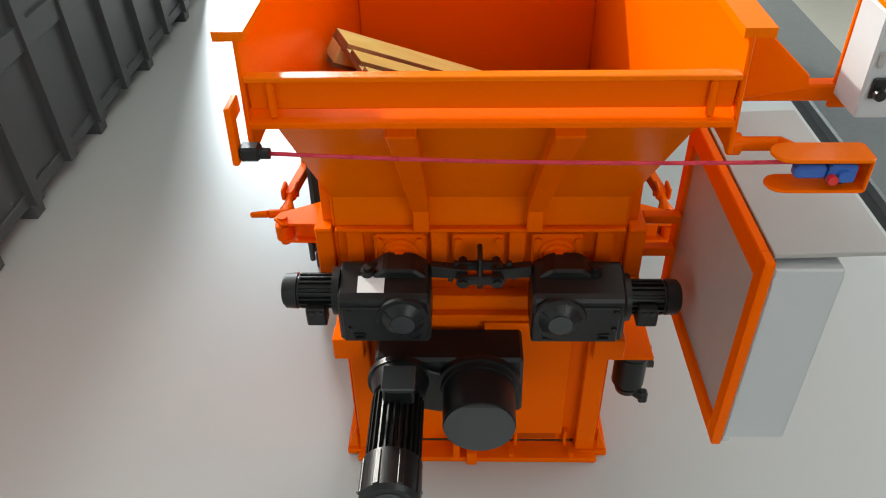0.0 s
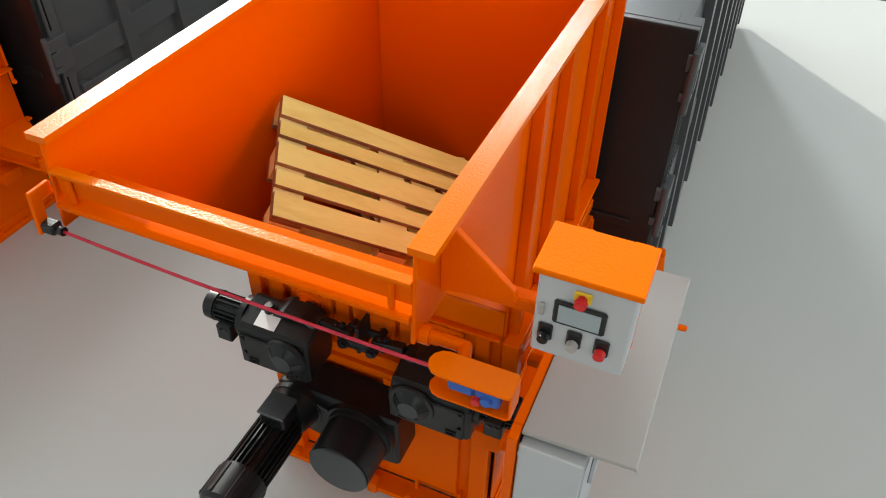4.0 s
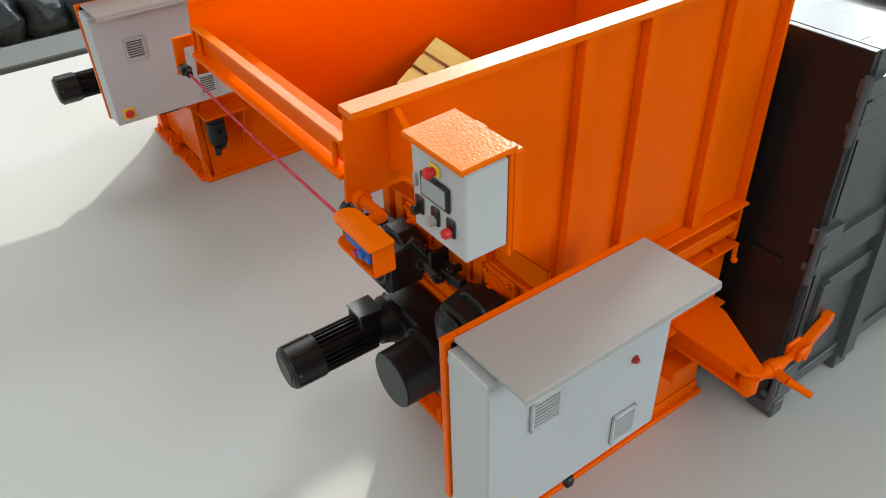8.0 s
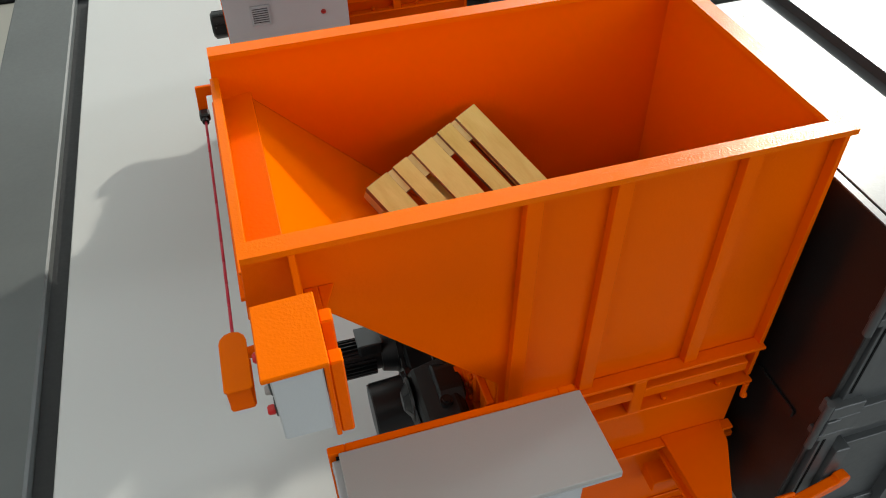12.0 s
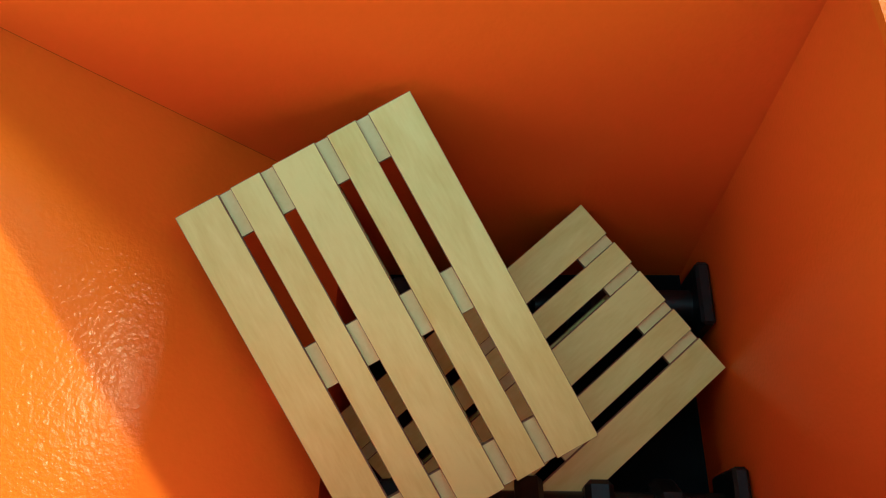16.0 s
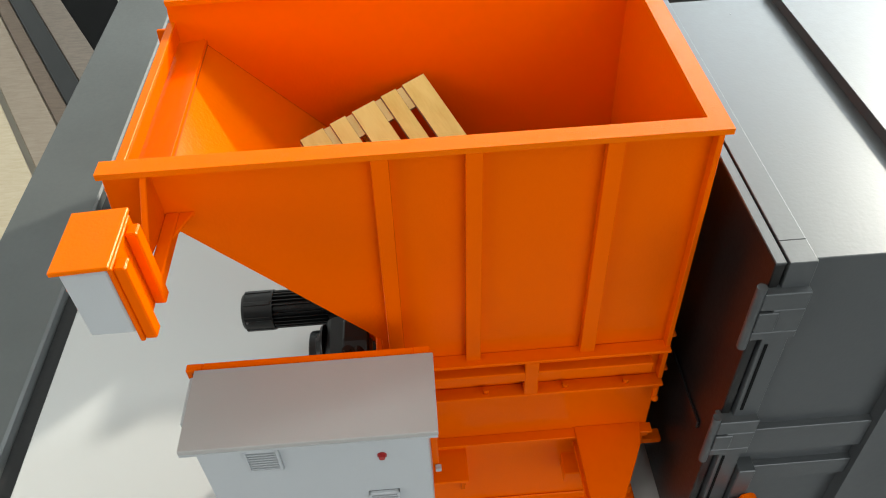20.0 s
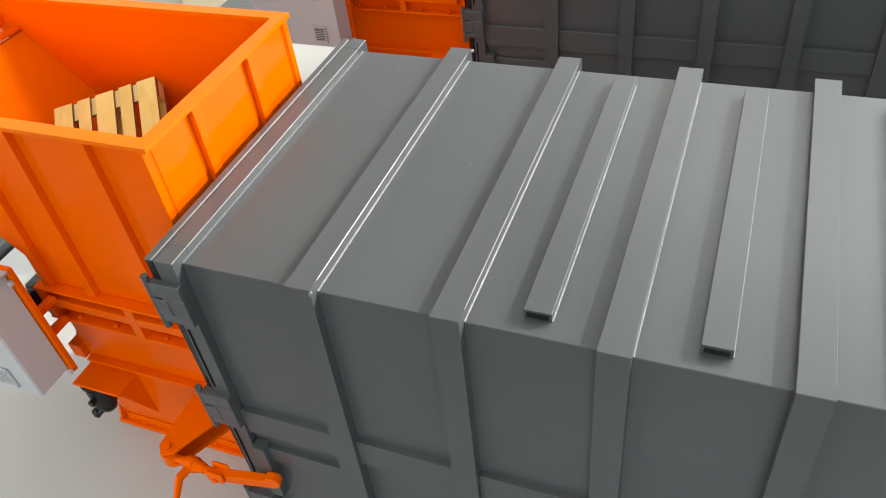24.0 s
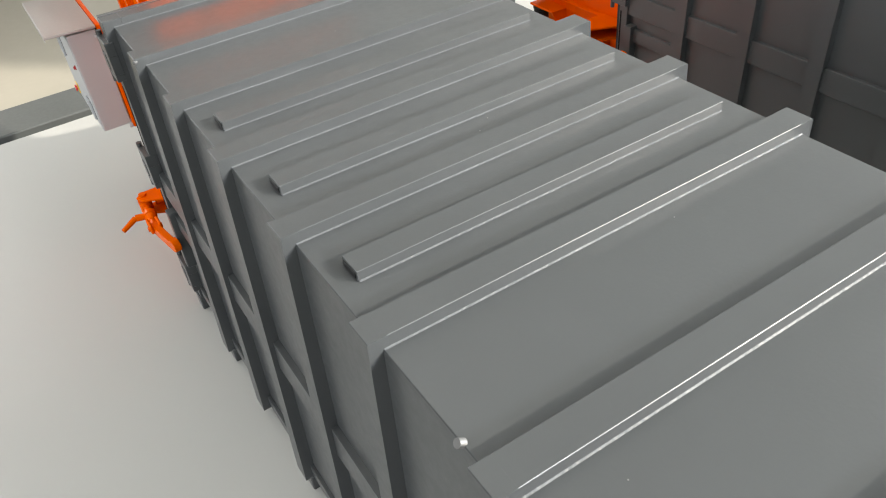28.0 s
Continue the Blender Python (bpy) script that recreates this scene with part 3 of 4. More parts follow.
def arm_coupling():
    c = thing("coupling_plate", (0.83, 0, 1.44), "black bolted clamp joining the two torque arms", "coupling")
    part("plate", box(0.77, 0.90, -0.012, 0.012, 1.42, 1.60), BLACK, c)
    part("clamp", box(0.76, 0.80, -0.11, 0.11, 1.45, 1.50, 0.01), BLACK, c)
    part("clamp", box(0.855, 0.89, -0.11, 0.11, 1.46, 1.51, 0.01), BLACK, c)
    for sg in (-1, 1):
        for k in range(6):
            an = radians(60 * k + 15)
            tooth = box(-0.014, 0.014, -0.011, 0.011, 0.02, 0.058, 0.003)
            part("tooth", moved(tooth, Matrix.Translation((0.83, sg * 0.125, 1.485)) @ Matrix.Rotation(an, 4, "X")), BLACK, c)
    for y in (-0.08, 0.08):
        part("bolt", tube((0.74, y, 1.475), (0.92, y, 1.485), 0.022, sides=6), BLACK, c)
        part("washer", tube((0.755, y, 1.475), (0.762, y, 1.475), 0.032), BLACK, c)
    return c


def main_drive():
    d = thing("main_drive", (0.7, 0.15, 0.55), "large black gearbox with a long finned motor, front mounted", "motor")
    shape = [(0.525, 0.99), (-0.225, 0.99), (-0.23, 0.60), (0.10, 0.56), (0.53, 0.66)]
    part("housing", prism(shape, "x", 0.735, 0.97, 0.016), BLACK, d)
    part("front_flange", joined(tube((0.735, 0.0, 0.815), (0.70, 0.0, 0.815), 0.215, sides=48), tube((0.735, 0.40, 0.855), (0.70, 0.40, 0.855), 0.165, sides=40)), BLACK, d)
    part("web_plate", prism([(0.36, 0.72), (0.36, 0.98), (0.16, 0.90), (0.10, 0.80), (0.16, 0.70)], "x", 0.705, 0.735, 0.006), BLACK, d)
    part("hub", tube((0.70, 0.0, 0.808), (0.465, 0.0, 0.80), 0.184, 0.180, 64, 0.008), BLACK, d)
    part("hub_ring", tube((0.70, 0.0, 0.815), (0.675, 0.0, 0.815), 0.196, 0.19, 64), BLACK, d)
    part("hub_cap", tube((0.466, 0.0, 0.80), (0.460, 0.0, 0.80), 0.174, sides=64), CHARCOAL, d, "dull charcoal end cap")
    part("neck", tube((0.70, 0.40, 0.865), (0.60, 0.40, 0.865), 0.15, 0.125, 28), BLACK, d)
    part("motor_body", tube((0.60, 0.40, 0.865), (0.16, 0.40, 0.865), 0.104, sides=28), BLACK, d)
    for k in range(26):
        ang = 2 * math.pi * k / 26
        fin = box(0.18, 0.56, -0.004, 0.004, 0.102, 0.13, 0)
        part("fin", moved(fin, Matrix.Translation((0, 0.40, 0.865)) @ Matrix.Rotation(ang, 4, "X")), BLACK, d)
    part("fan_cover", joined(tube((0.19, 0.40, 0.865), (0.0, 0.40, 0.865), 0.138, 0.136, 48), tube((0.0, 0.40, 0.865), (-0.02, 0.40, 0.865), 0.136, 0.118, 48)), BLACK, d)
    for k in range(8):
        ridge = box(0.0, 0.18, -0.014, 0.014, 0.132, 0.143, 0.003)
        part("cover_ridge", moved(ridge, Matrix.Translation((0, 0.40, 0.865)) @ Matrix.Rotation(2 * math.pi * (k + 0.5) / 8, 4, "X")), BLACK, d)
    for an in (75, -75):
        part("cover_screw", moved(tube((0.02, 0, 0.13), (0.02, 0, 0.150), 0.008, sides=6), Matrix.Translation((0, 0.40, 0.865)) @ Matrix.Rotation(radians(an), 4, "X")), ZINC, d, "small grey screw")
    part("fan_grille", tube((-0.018, 0.40, 0.865), (-0.024, 0.40, 0.865), 0.085, sides=28), CHARCOAL, d)
    part("terminal_box", box(0.46, 0.61, 0.31, 0.46, 0.96, 1.06, 0.012), BLACK, d)
    part("terminal_lid", box(0.455, 0.615, 0.305, 0.465, 1.06, 1.076, 0.005), LID_SHEEN, d, "satin lid, coloured paler for its sheen")
    return d


def pump():
    p = thing("pump", (1.08, -0.86, 0.36), "small black motor hanging under an orange shelf", "pump")
    part("flange", tube((1.08, -0.86, 0.745), (1.08, -0.86, 0.715), 0.10, sides=24), BLACK, p)
    part("body", tube((1.08, -0.86, 0.715), (1.08, -0.86, 0.46), 0.09, 0.09, 28, 0.02), BLACK, p)
    part("cap", tube((1.08, -0.86, 0.46), (1.08, -0.86, 0.40), 0.075, 0.06, 20, 0.01), BLACK, p)
    part("valve", joined(tube((1.08, -0.86, 0.43), (1.02, -0.95, 0.41), 0.034), box(0.995, 1.05, -0.97, -0.92, 0.37, 0.45, 0.01)), BLACK, p)
    part("plug", tube((1.10, -0.96, 0.60), (1.10, -0.99, 0.60), 0.03, sides=12), BLACK, p)
    return p


# ---------------------------------------------------------------- control cabinet
def vent(parent, x0, x1, z0, z1, y):
    f = part("vent_frame", joined(box(x0, x1, y - 0.018, y, z0, z0 + 0.014, 0.002), box(x0, x1, y - 0.018, y, z1 - 0.014, z1, 0.002),
                                  box(x0, x0 + 0.014, y - 0.018, y, z0, z1, 0.002), box(x1 - 0.014, x1, y - 0.018, y, z0, z1, 0.002)), CABINET, parent, "grey ventilation grille")
    part("vent_back", box(x0, x1, y - 0.004, y, z0, z1, 0), SLOT, f)
    n = 8
    for k in range(n):
        z = z0 + 0.02 + (z1 - z0 - 0.04) * k / (n - 1)
        part("slat", box(x0 + 0.015, x1 - 0.015, y - 0.014, y - 0.005, z - 0.004, z + 0.003, 0), CABINET, f)


def control_cabinet():
    c = thing("control_cabinet", (0.69, -1.17, 1.05), "light grey switch cabinet on an orange frame, with a rain roof", "cabinet")
    x0, x1, z0, z1 = 0.145, 1.240, 1.085, 2.045
    for a, b, e, f in ((x0, x0 + 0.075, z0, z1 + 0.035), (x1 - 0.075, x1, z0, z1 + 0.035), (x0 + 0.075, x1 - 0.075, z0, z0 + 0.075), (x0 + 0.075, x1 - 0.075, z1 - 0.075, z1 + 0.035)):
        part("frame_bar", box(a, b, -1.025, -0.985, e, f, 0.005), ORANGE, c, "orange steel frame")
    part("back_panel", box(x0 + 0.075, x1 - 0.075, -1.03, -1.01, z0 + 0.075, z1 - 0.075, 0), PANEL_GREY, c, "taupe grey back panel")
    part("body", box(x0 + 0.01, x1 - 0.035, -1.280, -1.031, z0 + 0.035, z1 - 0.002, 0.006), CABINET, c)
    part("door", box(x0 + 0.016, x1 - 0.041, -1.285, -1.280, z0 + 0.04, z1 - 0.03, 0.002), CABINET, c)
    roof = [(-1.029, 2.066), (-1.029, 2.086), (-1.30, 2.098), (-1.45, 2.101), (-1.455, 2.078), (-1.44, 2.081), (-1.30, 2.076)]
    # Solid black strip drawn for the shaded line between frame and roof.
    part("roof_gap_shade", box(x0 + 0.03, x1 - 0.03, -1.034, -1.0295, 2.03, 2.064, 0), SHADE_AND_MAT_BLACK, c, "black strip for the shade behind the roof")
    part("roof", prism(roof, "x", 0.188, 1.253, 0.003), CABINET_ROOF, c, "warm grey rain roof")
    part("roof_lip", prism([(-1.455, 2.0785), (-1.452, 2.060), (-1.447, 2.060), (-1.449, 2.0785)], "x", 0.19, 1.251, 0), CABINET, c, "folded light grey roof lip")
    for x in (x0 + 0.02, x1 - 0.01):
        for z in (z0 + 0.01, z1 - 0.07):
            part("mounting_tab", box(x - 0.012, x + 0.02, -1.06, -1.03, z, z + 0.03, 0.003), CABINET, c, "small zinc mounting tab")
    vent(c, 0.37, 0.53, 1.645, 1.825, -1.285)
    vent(c, 0.89, 1.04, 1.18, 1.365, -1.285)
    part("indicator", joined(tube((0.985, -1.285, 1.685), (0.985, -1.291, 1.685), 0.022), tube((0.985, -1.291, 1.685), (0.985, -1.306, 1.685), 0.017, 0.014)), DARKRED, c, "dark red push button")
    st = part("emergency_plate", box(0.21, 0.31, -1.293, -1.285, 1.16, 1.26, 0.006), YELLOW, c, "yellow emergency stop plate")
    part("emergency_button", joined(tube((0.26, -1.293, 1.21), (0.26, -1.302, 1.21), 0.02), tube((0.26, -1.302, 1.21), (0.26, -1.315, 1.21), 0.036, 0.03)), RED, st, "red mushroom button")
    return c


def control_box():
    b = thing("control_box", (0.08, -1.2, 2.72), "small white control box with a screen under an orange hood", "control box")
    part("case", box(-0.005, 0.155, -1.335, -1.06, 2.74, 3.055, 0.006), CABINET, b)
    part("hood", prism([(-0.03, 3.062), (0.177, 3.074), (0.177, 3.093), (-0.03, 3.083)], "y", -1.35, -1.045, 0.004), TOP_GLARE, b, "orange painted hood")
    part("back_plate", box(0.158, 0.176, -1.335, -1.06, 2.69, 3.07, 0.004), ORANGE, b, "orange back plate")
    for y in (-1.30, -1.13):
        part("back_rail", box(0.176, 0.22, y - 0.03, y + 0.03, 2.695, 3.062, 0.006), ORANGE, b, "orange mounting rail")
    f = -0.005
    scr = part("screen_bezel", box(f - 0.012, f, -1.265, -1.115, 2.885, 2.975, 0.006), BLACKGLOSS, b, "black display bezel")
    part("screen", box(f - 0.015, f - 0.011, -1.25, -1.13, 2.899, 2.962, 0.001), SCREEN, scr, "blank grey display")
    ep = part("emergency_plate", box(f - 0.008, f, -1.215, -1.165, 2.985, 3.025, 0.008), YELLOW, b, "yellow emergency stop plate")
    part("emergency_button", joined(tube((f - 0.008, -1.19, 3.003), (f - 0.025, -1.19, 3.003), 0.014), tube((f - 0.02, -1.19, 3.003), (f - 0.042, -1.19, 3.003), 0.02, 0.017, 20, 0.004)), RED, ep, "red mushroom button")
    for y, mat, lab in ((-1.10, BLACKGLOSS, "black selector switch"), (-1.185, PANEL_GREY, "grey push button"), (-1.265, RED, "red push button")):
        bp = part("button_plate", box(f - 0.01, f, y - 0.022, y + 0.022, 2.805, 2.87, 0.006), BLACKGLOSS, b, "black switch plate")
        part("button", tube((f - 0.01, y, 2.825), (f - 0.035, y, 2.825), 0.018, 0.016, 18, 0.003), mat, bp, lab)
    part("lock", box(f - 0.012, f, -1.09, -1.075, 2.90, 2.945, 0.003), CABINET_ROOF, b, "small grey lock")
    b.location += Vector((0.037, 0.008, -0.03)) * K
    return b


# ---------------------------------------------------------------- rope pull switch
def rope_switch():
    w = thing("rope_switch", (-0.1, -0.9, 2.55), "blue rope pull switch in an orange bent bracket", "switch")
    part("arm", joined(tube((0.02, -0.70, 2.635), (0.02, -0.855, 2.635), 0.022, sides=16), ball((0.02, -0.855, 2.635), 0.022), tube((0.02, -0.855, 2.635), (-0.075, -0.885, 2.655), 0.022, sides=16)), ORANGE, w, "bent orange round bar")
    part("arm_boss", tube((0.02, -0.7055, 2.635), (0.02, -0.738, 2.635), 0.034, sides=18), ORANGE, w)

    def tongue(z0, z1, wide, cx):
        pts = []
        a, b, r = -0.835, -1.062, wide
        for k in range(7):
            an = math.pi * k / 6
            pts.append((cx - r * math.cos(an), a + r * math.sin(an)))
        pts += [(cx + r, b + 0.012), (cx + r - 0.012, b), (cx - r + 0.012, b), (cx - r, b + 0.012)]
        return prism(pts, "z", z0, z1, 0.002)

    part("top_plate", tongue(2.668, 2.680, 0.05, -0.10), TOP_GLARE, w)
    part("bottom_plate", tongue(2.568, 2.578, 0.046, -0.10), ORANGE, w)
    part("end_plate", box(-0.142, -0.058, -1.062, -1.052, 2.568, 2.680, 0.004), ORANGE, w)
    sw = part("switch_body", joined(box(-0.140, -0.085, -1.025, -0.945, 2.595, 2.655, 0.008), box(-0.134, -0.09, -0.945, -0.855, 2.605, 2.648, 0.010)), BLUE, w, "blue plastic switch body")
    part("reset_knob", tube((-0.140, -0.985, 2.625), (-0.152, -0.985, 2.625), 0.02, 0.017), BLUE, sw)
    part("red_cap", tube((-0.138, -0.955, 2.615), (-0.156, -0.955, 2.615), 0.014), RED, sw, "red plastic cap")
    for y in (-1.0, -0.97):
        part("cable_gland", tube((-0.11, y, 2.595), (-0.11, y, 2.582), 0.008, sides=10), BLACKGLOSS, sw)
    return w


def rope():
    a, b = Vector((-0.09, 0.64, 2.672)), Vector((-0.10, -0.87, 2.645))
    segs = []
    for k in range(12):
        u, v = k / 12, (k + 1) / 12
        p, q = a.lerp(b, u), a.lerp(b, v)
        p.z -= 0.015 * 4 * u * (1 - u)
        q.z -= 0.015 * 4 * v * (1 - v)
        segs.append(tube(p, q, 0.0062, sides=8))
    return solid("pull_rope", joined(*segs), ROPE, "thin red pull rope stretched across the hopper front", "rope")


def rope_anchor():
    r = thing("rope_anchor", (-0.05, 0.7, 2.6), "orange hook bracket with a black rope clamp", "bracket")
    part("bracket", prism([(-0.01, 2.765), (-0.01, 2.82), (-0.105, 2.82), (-0.118, 2.645), (-0.072, 2.645), (-0.062, 2.765)], "y", 0.715, 0.735), ORANGE, r)
    part("clamp", box(-0.115, -0.065, 0.655, 0.7145, 2.655, 2.70, 0.008), BLACK, r, "black rope clamp")
    part("stud", tube((-0.09, 0.715, 2.672), (-0.09, 0.63, 2.672), 0.017), BLACK, r)
    return r


# ---------------------------------------------------------------- turnbuckle couplings
def turnbuckle(sg):
    t = thing("turnbuckle", (2.5, sg * 1.26, 0.75), "orange screw coupling with a hook and a crank lever", "coupling", "couplings between machine and container")
    p, q, e = Vector((2.11, sg * 1.262, 0.78)), Vector((2.52, sg * 1.295, 0.80)), Vector((2.945, sg * 1.23, 0.815))
    d = (q - p).normalized()

    def on(k):
        return p + d * k

    part("eye", joined(tube(p - Vector((0, 0, 0.05)), p + Vector((0, 0, 0.06)), 0.055), tube(p, on(0.12), 0.03)), ORANGE, t)
    part("nut_body", joined(tube(on(0.10), on(0.16), 0.03, 0.05), tube(on(0.16), on(0.22), 0.055), tube(on(0.22), on(0.30), 0.05, 0.032)), ORANGE, t)
    part("spindle", tube(on(0.30), q, 0.027), ORANGE, t)
    m = on(0.19)
    part("lever", joined(tube(m, m + Vector((-0.02, sg * 0.12, 0.01)), 0.03), tube(m + Vector((-0.02, sg * 0.12, 0.01)), (2.33, sg * 1.53, 0.755), 0.026, 0.02)), ORANGE, t)
    part("fork", joined(box(q.x - 0.06, q.x + 0.07, q.y - 0.05, q.y - 0.025, 0.78, 0.87, 0.01), box(q.x - 0.06, q.x + 0.07, q.y + 0.025, q.y + 0.05, 0.78, 0.87, 0.01)), ORANGE, t)
    part("pin", tube(q - Vector((0, 0.06, 0)), q + Vector((0, 0.06, 0)), 0.02), ORANGE, t)
    f = (e - q).normalized()
    length = (e - q).length
    outline = [(-0.03, -0.045), (length - 0.06, -0.05)]
    for k in range(9):
        an = -math.pi / 2 + math.pi * k / 8
        outline.append((length - 0.04 + 0.055 * math.cos(an), 0.005 + 0.055 * math.sin(an)))
    outline += [(length - 0.075, 0.06), (length - 0.085, 0.03), (-0.03, 0.035)]
    hook = prism(outline, "y", -0.03, 0.03, 0.006)
    side = Vector((-f.y, f.x, 0)).normalized()
    up = f.cross(side)
    part("hook", moved(hook, Matrix.Translation(q) @ Matrix((f, side, up)).transposed().to_4x4()), ORANGE, t)
    return t


# ---------------------------------------------------------------- container
RIB_X = [3.572, 4.308, 5.045, 5.797, 6.543, 7.29, 8.035, 8.78]
CX0, CX1, ZTOP = 2.68, 9.05, 2.567


def container():
    c = thing("container", (5.8, 0, 0), "anthracite painted steel waste container with welded ribs", "container")
    ZR = ZTOP + 0.058
    part("roof", prism([(-1.0845, ZTOP - 0.03), (-1.0832, ZTOP - 0.004), (-1.0795, ZTOP), (1.0995, ZTOP), (1.1032, ZTOP - 0.004), (1.1045, ZTOP - 0.03)], "x", CX0 + 0.116, CX1, 0), GREY, c)
    for sg, shift in ((1, 0.02), (-1, 0.0)):
        def yy(v):
            return sg * (v + shift)

        part("side_wall", prism([(yy(1.05), 0.22), (yy(1.14), 0.22), (yy(1.0845), ZTOP - 0.03), (yy(1.05), ZTOP - 0.03)], "x", CX0 + 0.116, CX1, 0), GREY, c)
        part("bottom_rail", box(CX0 + 0.1, CX1, yy(1.02), yy(1.165), 0.14, 0.25, 0.005), GREY, c)
        for k, x in enumerate(RIB_X):
            xa, xb = x - 0.14, x
            # the upright carries on into the roof rib
            part("side_rib", prism([(yy(1.06), 0.13), (yy(1.22), 0.13), (yy(1.1392), ZR - 0.003), (yy(1.136), ZR), (yy(1.0602), ZR), (yy(1.0602), ZTOP - 0.03)], "x", xa, xb, 0.0), GREY, c)
            start = RIB_X[k - 1] if k else CX0 + 0.117
            part("belt", prism([(yy(1.07), 1.20), (yy(1.156), 1.20), (yy(1.149), 1.412), (yy(1.07), 1.416)], "x", start, xa, 0.003), GREY, c)
            if not k:
                part("belt", prism([(yy(1.07), 0.93), (yy(1.162), 0.93), (yy(1.157), 1.062), (yy(1.07), 1.066)], "x", start, xa, 0.003), GREY, c)
            if k % 2 == 0:
                part("foot", box(xa - 0.01, xb + 0.01, yy(0.98), yy(1.19), 0.0, 0.14, 0.008), GREY, c)
        # front post with its hinges
        part("front_post", prism([(yy(1.02), 0.14), (yy(1.185), 0.14), (yy(1.148), ZR - 0.005), (yy(1.02), ZR - 0.005)], "x", CX0, CX0 + 0.115, 0.003), GREY, c)
        part("foot", box(CX0, CX0 + 0.12, yy(1.0), yy(1.2), 0.0, 0.139, 0.008), GREY, c)
        part("bar_hook", box(CX0 + 0.125, CX0 + 0.215, yy(1.10), yy(1.205), 0.55, 1.10, 0.005), GREY, c)
        for z, out in ((2.19, 1.155), (1.29, 1.173), (0.22, 1.19)):
            h = part("hinge", joined(box(CX0 - 0.075, CX0 + 0.118, yy(1.12), yy(out + 0.03), z + 0.19, z + 0.29, 0.004), box(CX0 - 0.075, CX0 + 0.118, yy(1.12), yy(out + 0.03), z, z + 0.05, 0.004),
                                     box(CX0 - 0.02, CX0 + 0.118, yy(1.12), yy(out + 0.03), z + 0.05, z + 0.19, 0.004)), GREY, c)
            part("hinge_plate", box(CX0 - 0.075, CX0 + 0.01, yy(out - 0.02), yy(out + 0.036), z + 0.062, z + 0.178, 0.004), GREY, h)
            part("hinge_pin", tube((CX0 - 0.09, yy(out + 0.01), z - 0.06), (CX0 - 0.09, yy(out + 0.01), z + 0.32), 0.021), GREY, h)
        for za, zb in ((1.63, 2.12), (0.60, 1.22)):
            ya, yb = (1.1872 - 0.0149 * (z - 0.14) for z in (za, zb))
            part("lock_gap", prism([(yy(ya - 0.03), za), (yy(ya + 0.0015), za), (yy(yb + 0.0015), zb), (yy(yb - 0.03), zb)], "x", CX0 + 0.02, CX0 + 0.034, 0), SHADE_AND_MAT_BLACK, c, "dark slot in the post")
    # roof ribs and stiffening bars between them
    for x in RIB_X:
        rib = part("roof_rib", prism([(x - 0.14, ZTOP - 0.012), (x - 0.14, ZR - 0.002), (x - 0.138, ZR), (x - 0.0024, ZR), (x, ZR - 0.0024), (x, ZTOP - 0.012)], "y", -1.0601, 1.0801, 0), GREY, c)
        part("weld_seam", prism([(x - 0.002, ZTOP), (x + 0.006, ZTOP), (x - 0.002, ZTOP + 0.007)], "y", -1.08, 1.10, 0), WELD_GLINT, rib)
    for x in (4.68, 5.425, 6.17):
        bar = part("roof_bar", box(x - 0.128, x, -0.985, 1.0, ZTOP, ZTOP + 0.05, 0.002), GREY, c)
        part("weld_seam", prism([(x - 0.002, ZTOP), (x + 0.006, ZTOP), (x - 0.002, ZTOP + 0.007)], "y", -0.98, 0.995, 0), WELD_GLINT, bar)
        # Bars are solid; black plates paint the shade of hollow ends.
        for ya, yb in ((-0.989, -0.98), (0.995, 1.004)):
            part("tube_end_shade", box(x - 0.116, x - 0.012, ya, yb, ZTOP + 0.009, ZTOP + 0.04, 0.002), BLACK, bar, "black plate for the shade inside the tube end")
    part("weld_seam", prism([(CX0 + 0.113, ZTOP), (CX0 + 0.122, ZTOP), (CX0 + 0.113, ZTOP + 0.007)], "y", -1.08, 1.10, 0), WELD_GLINT, c)
    part("front_header", box(CX0, CX0 + 0.115, -1.02, 1.04, ZTOP - 0.16, ZR - 0.005, 0.003), GREY, c)
    # Door front carries its shade in the colour; the cap keeps the container grey.
    door = part("front_door", box(CX0 - 0.055, CX0 - 0.012, -1.145, 1.16, 0.16, ZR - 0.012, 0.005), SHADED_DOOR, c, "satin front door, coloured near black for its shade")
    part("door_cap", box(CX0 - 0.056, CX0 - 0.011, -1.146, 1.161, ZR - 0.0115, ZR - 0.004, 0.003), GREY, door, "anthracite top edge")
    part("door_rail", box(CX0 - 0.07, CX0 - 0.0555, -1.0, 1.0, 1.22, 1.28, 0.004), SHADED_DOOR, door)
    speck = random.Random(11)
    for k in range(7):
        px, py, r = speck.uniform(2.9, 8.6), speck.uniform(-0.95, 0.95), speck.uniform(0.002, 0.004)
        if min(abs(px - q + 0.07) for q in RIB_X + [4.68, 5.425, 6.17]) > 0.09:
            part("dust_speck", tube((px, py, ZTOP - 0.001), (px, py, ZTOP + 0.003), r, sides=7), LINT, c, "pale speck of dust")
    part("back_wall", box(CX1 - 0.03, CX1, -1.05, 1.05, 0.25, ZTOP - 0.031, 0), GREY, c)
    part("floor_plate", box(CX0 + 0.12, CX1, -1.02, 1.02, 0.15, 0.21, 0), GREY, c)
    for y, d in ((-1.085, -1), (1.115, 1)):
        part("screw", tube((7.03, y - d * 0.01, ZTOP - 0.005), (7.03, y + d * 0.014, ZTOP + 0.012), 0.017, sides=12), STEEL, c, "bare steel screw head")
        part("screw", tube((3.50, y - d * 0.03, ZR - 0.02), (3.58, y + d * 0.06, ZR - 0.02), 0.011, sides=10), ZINC, c, "bare steel screw head")
    return c


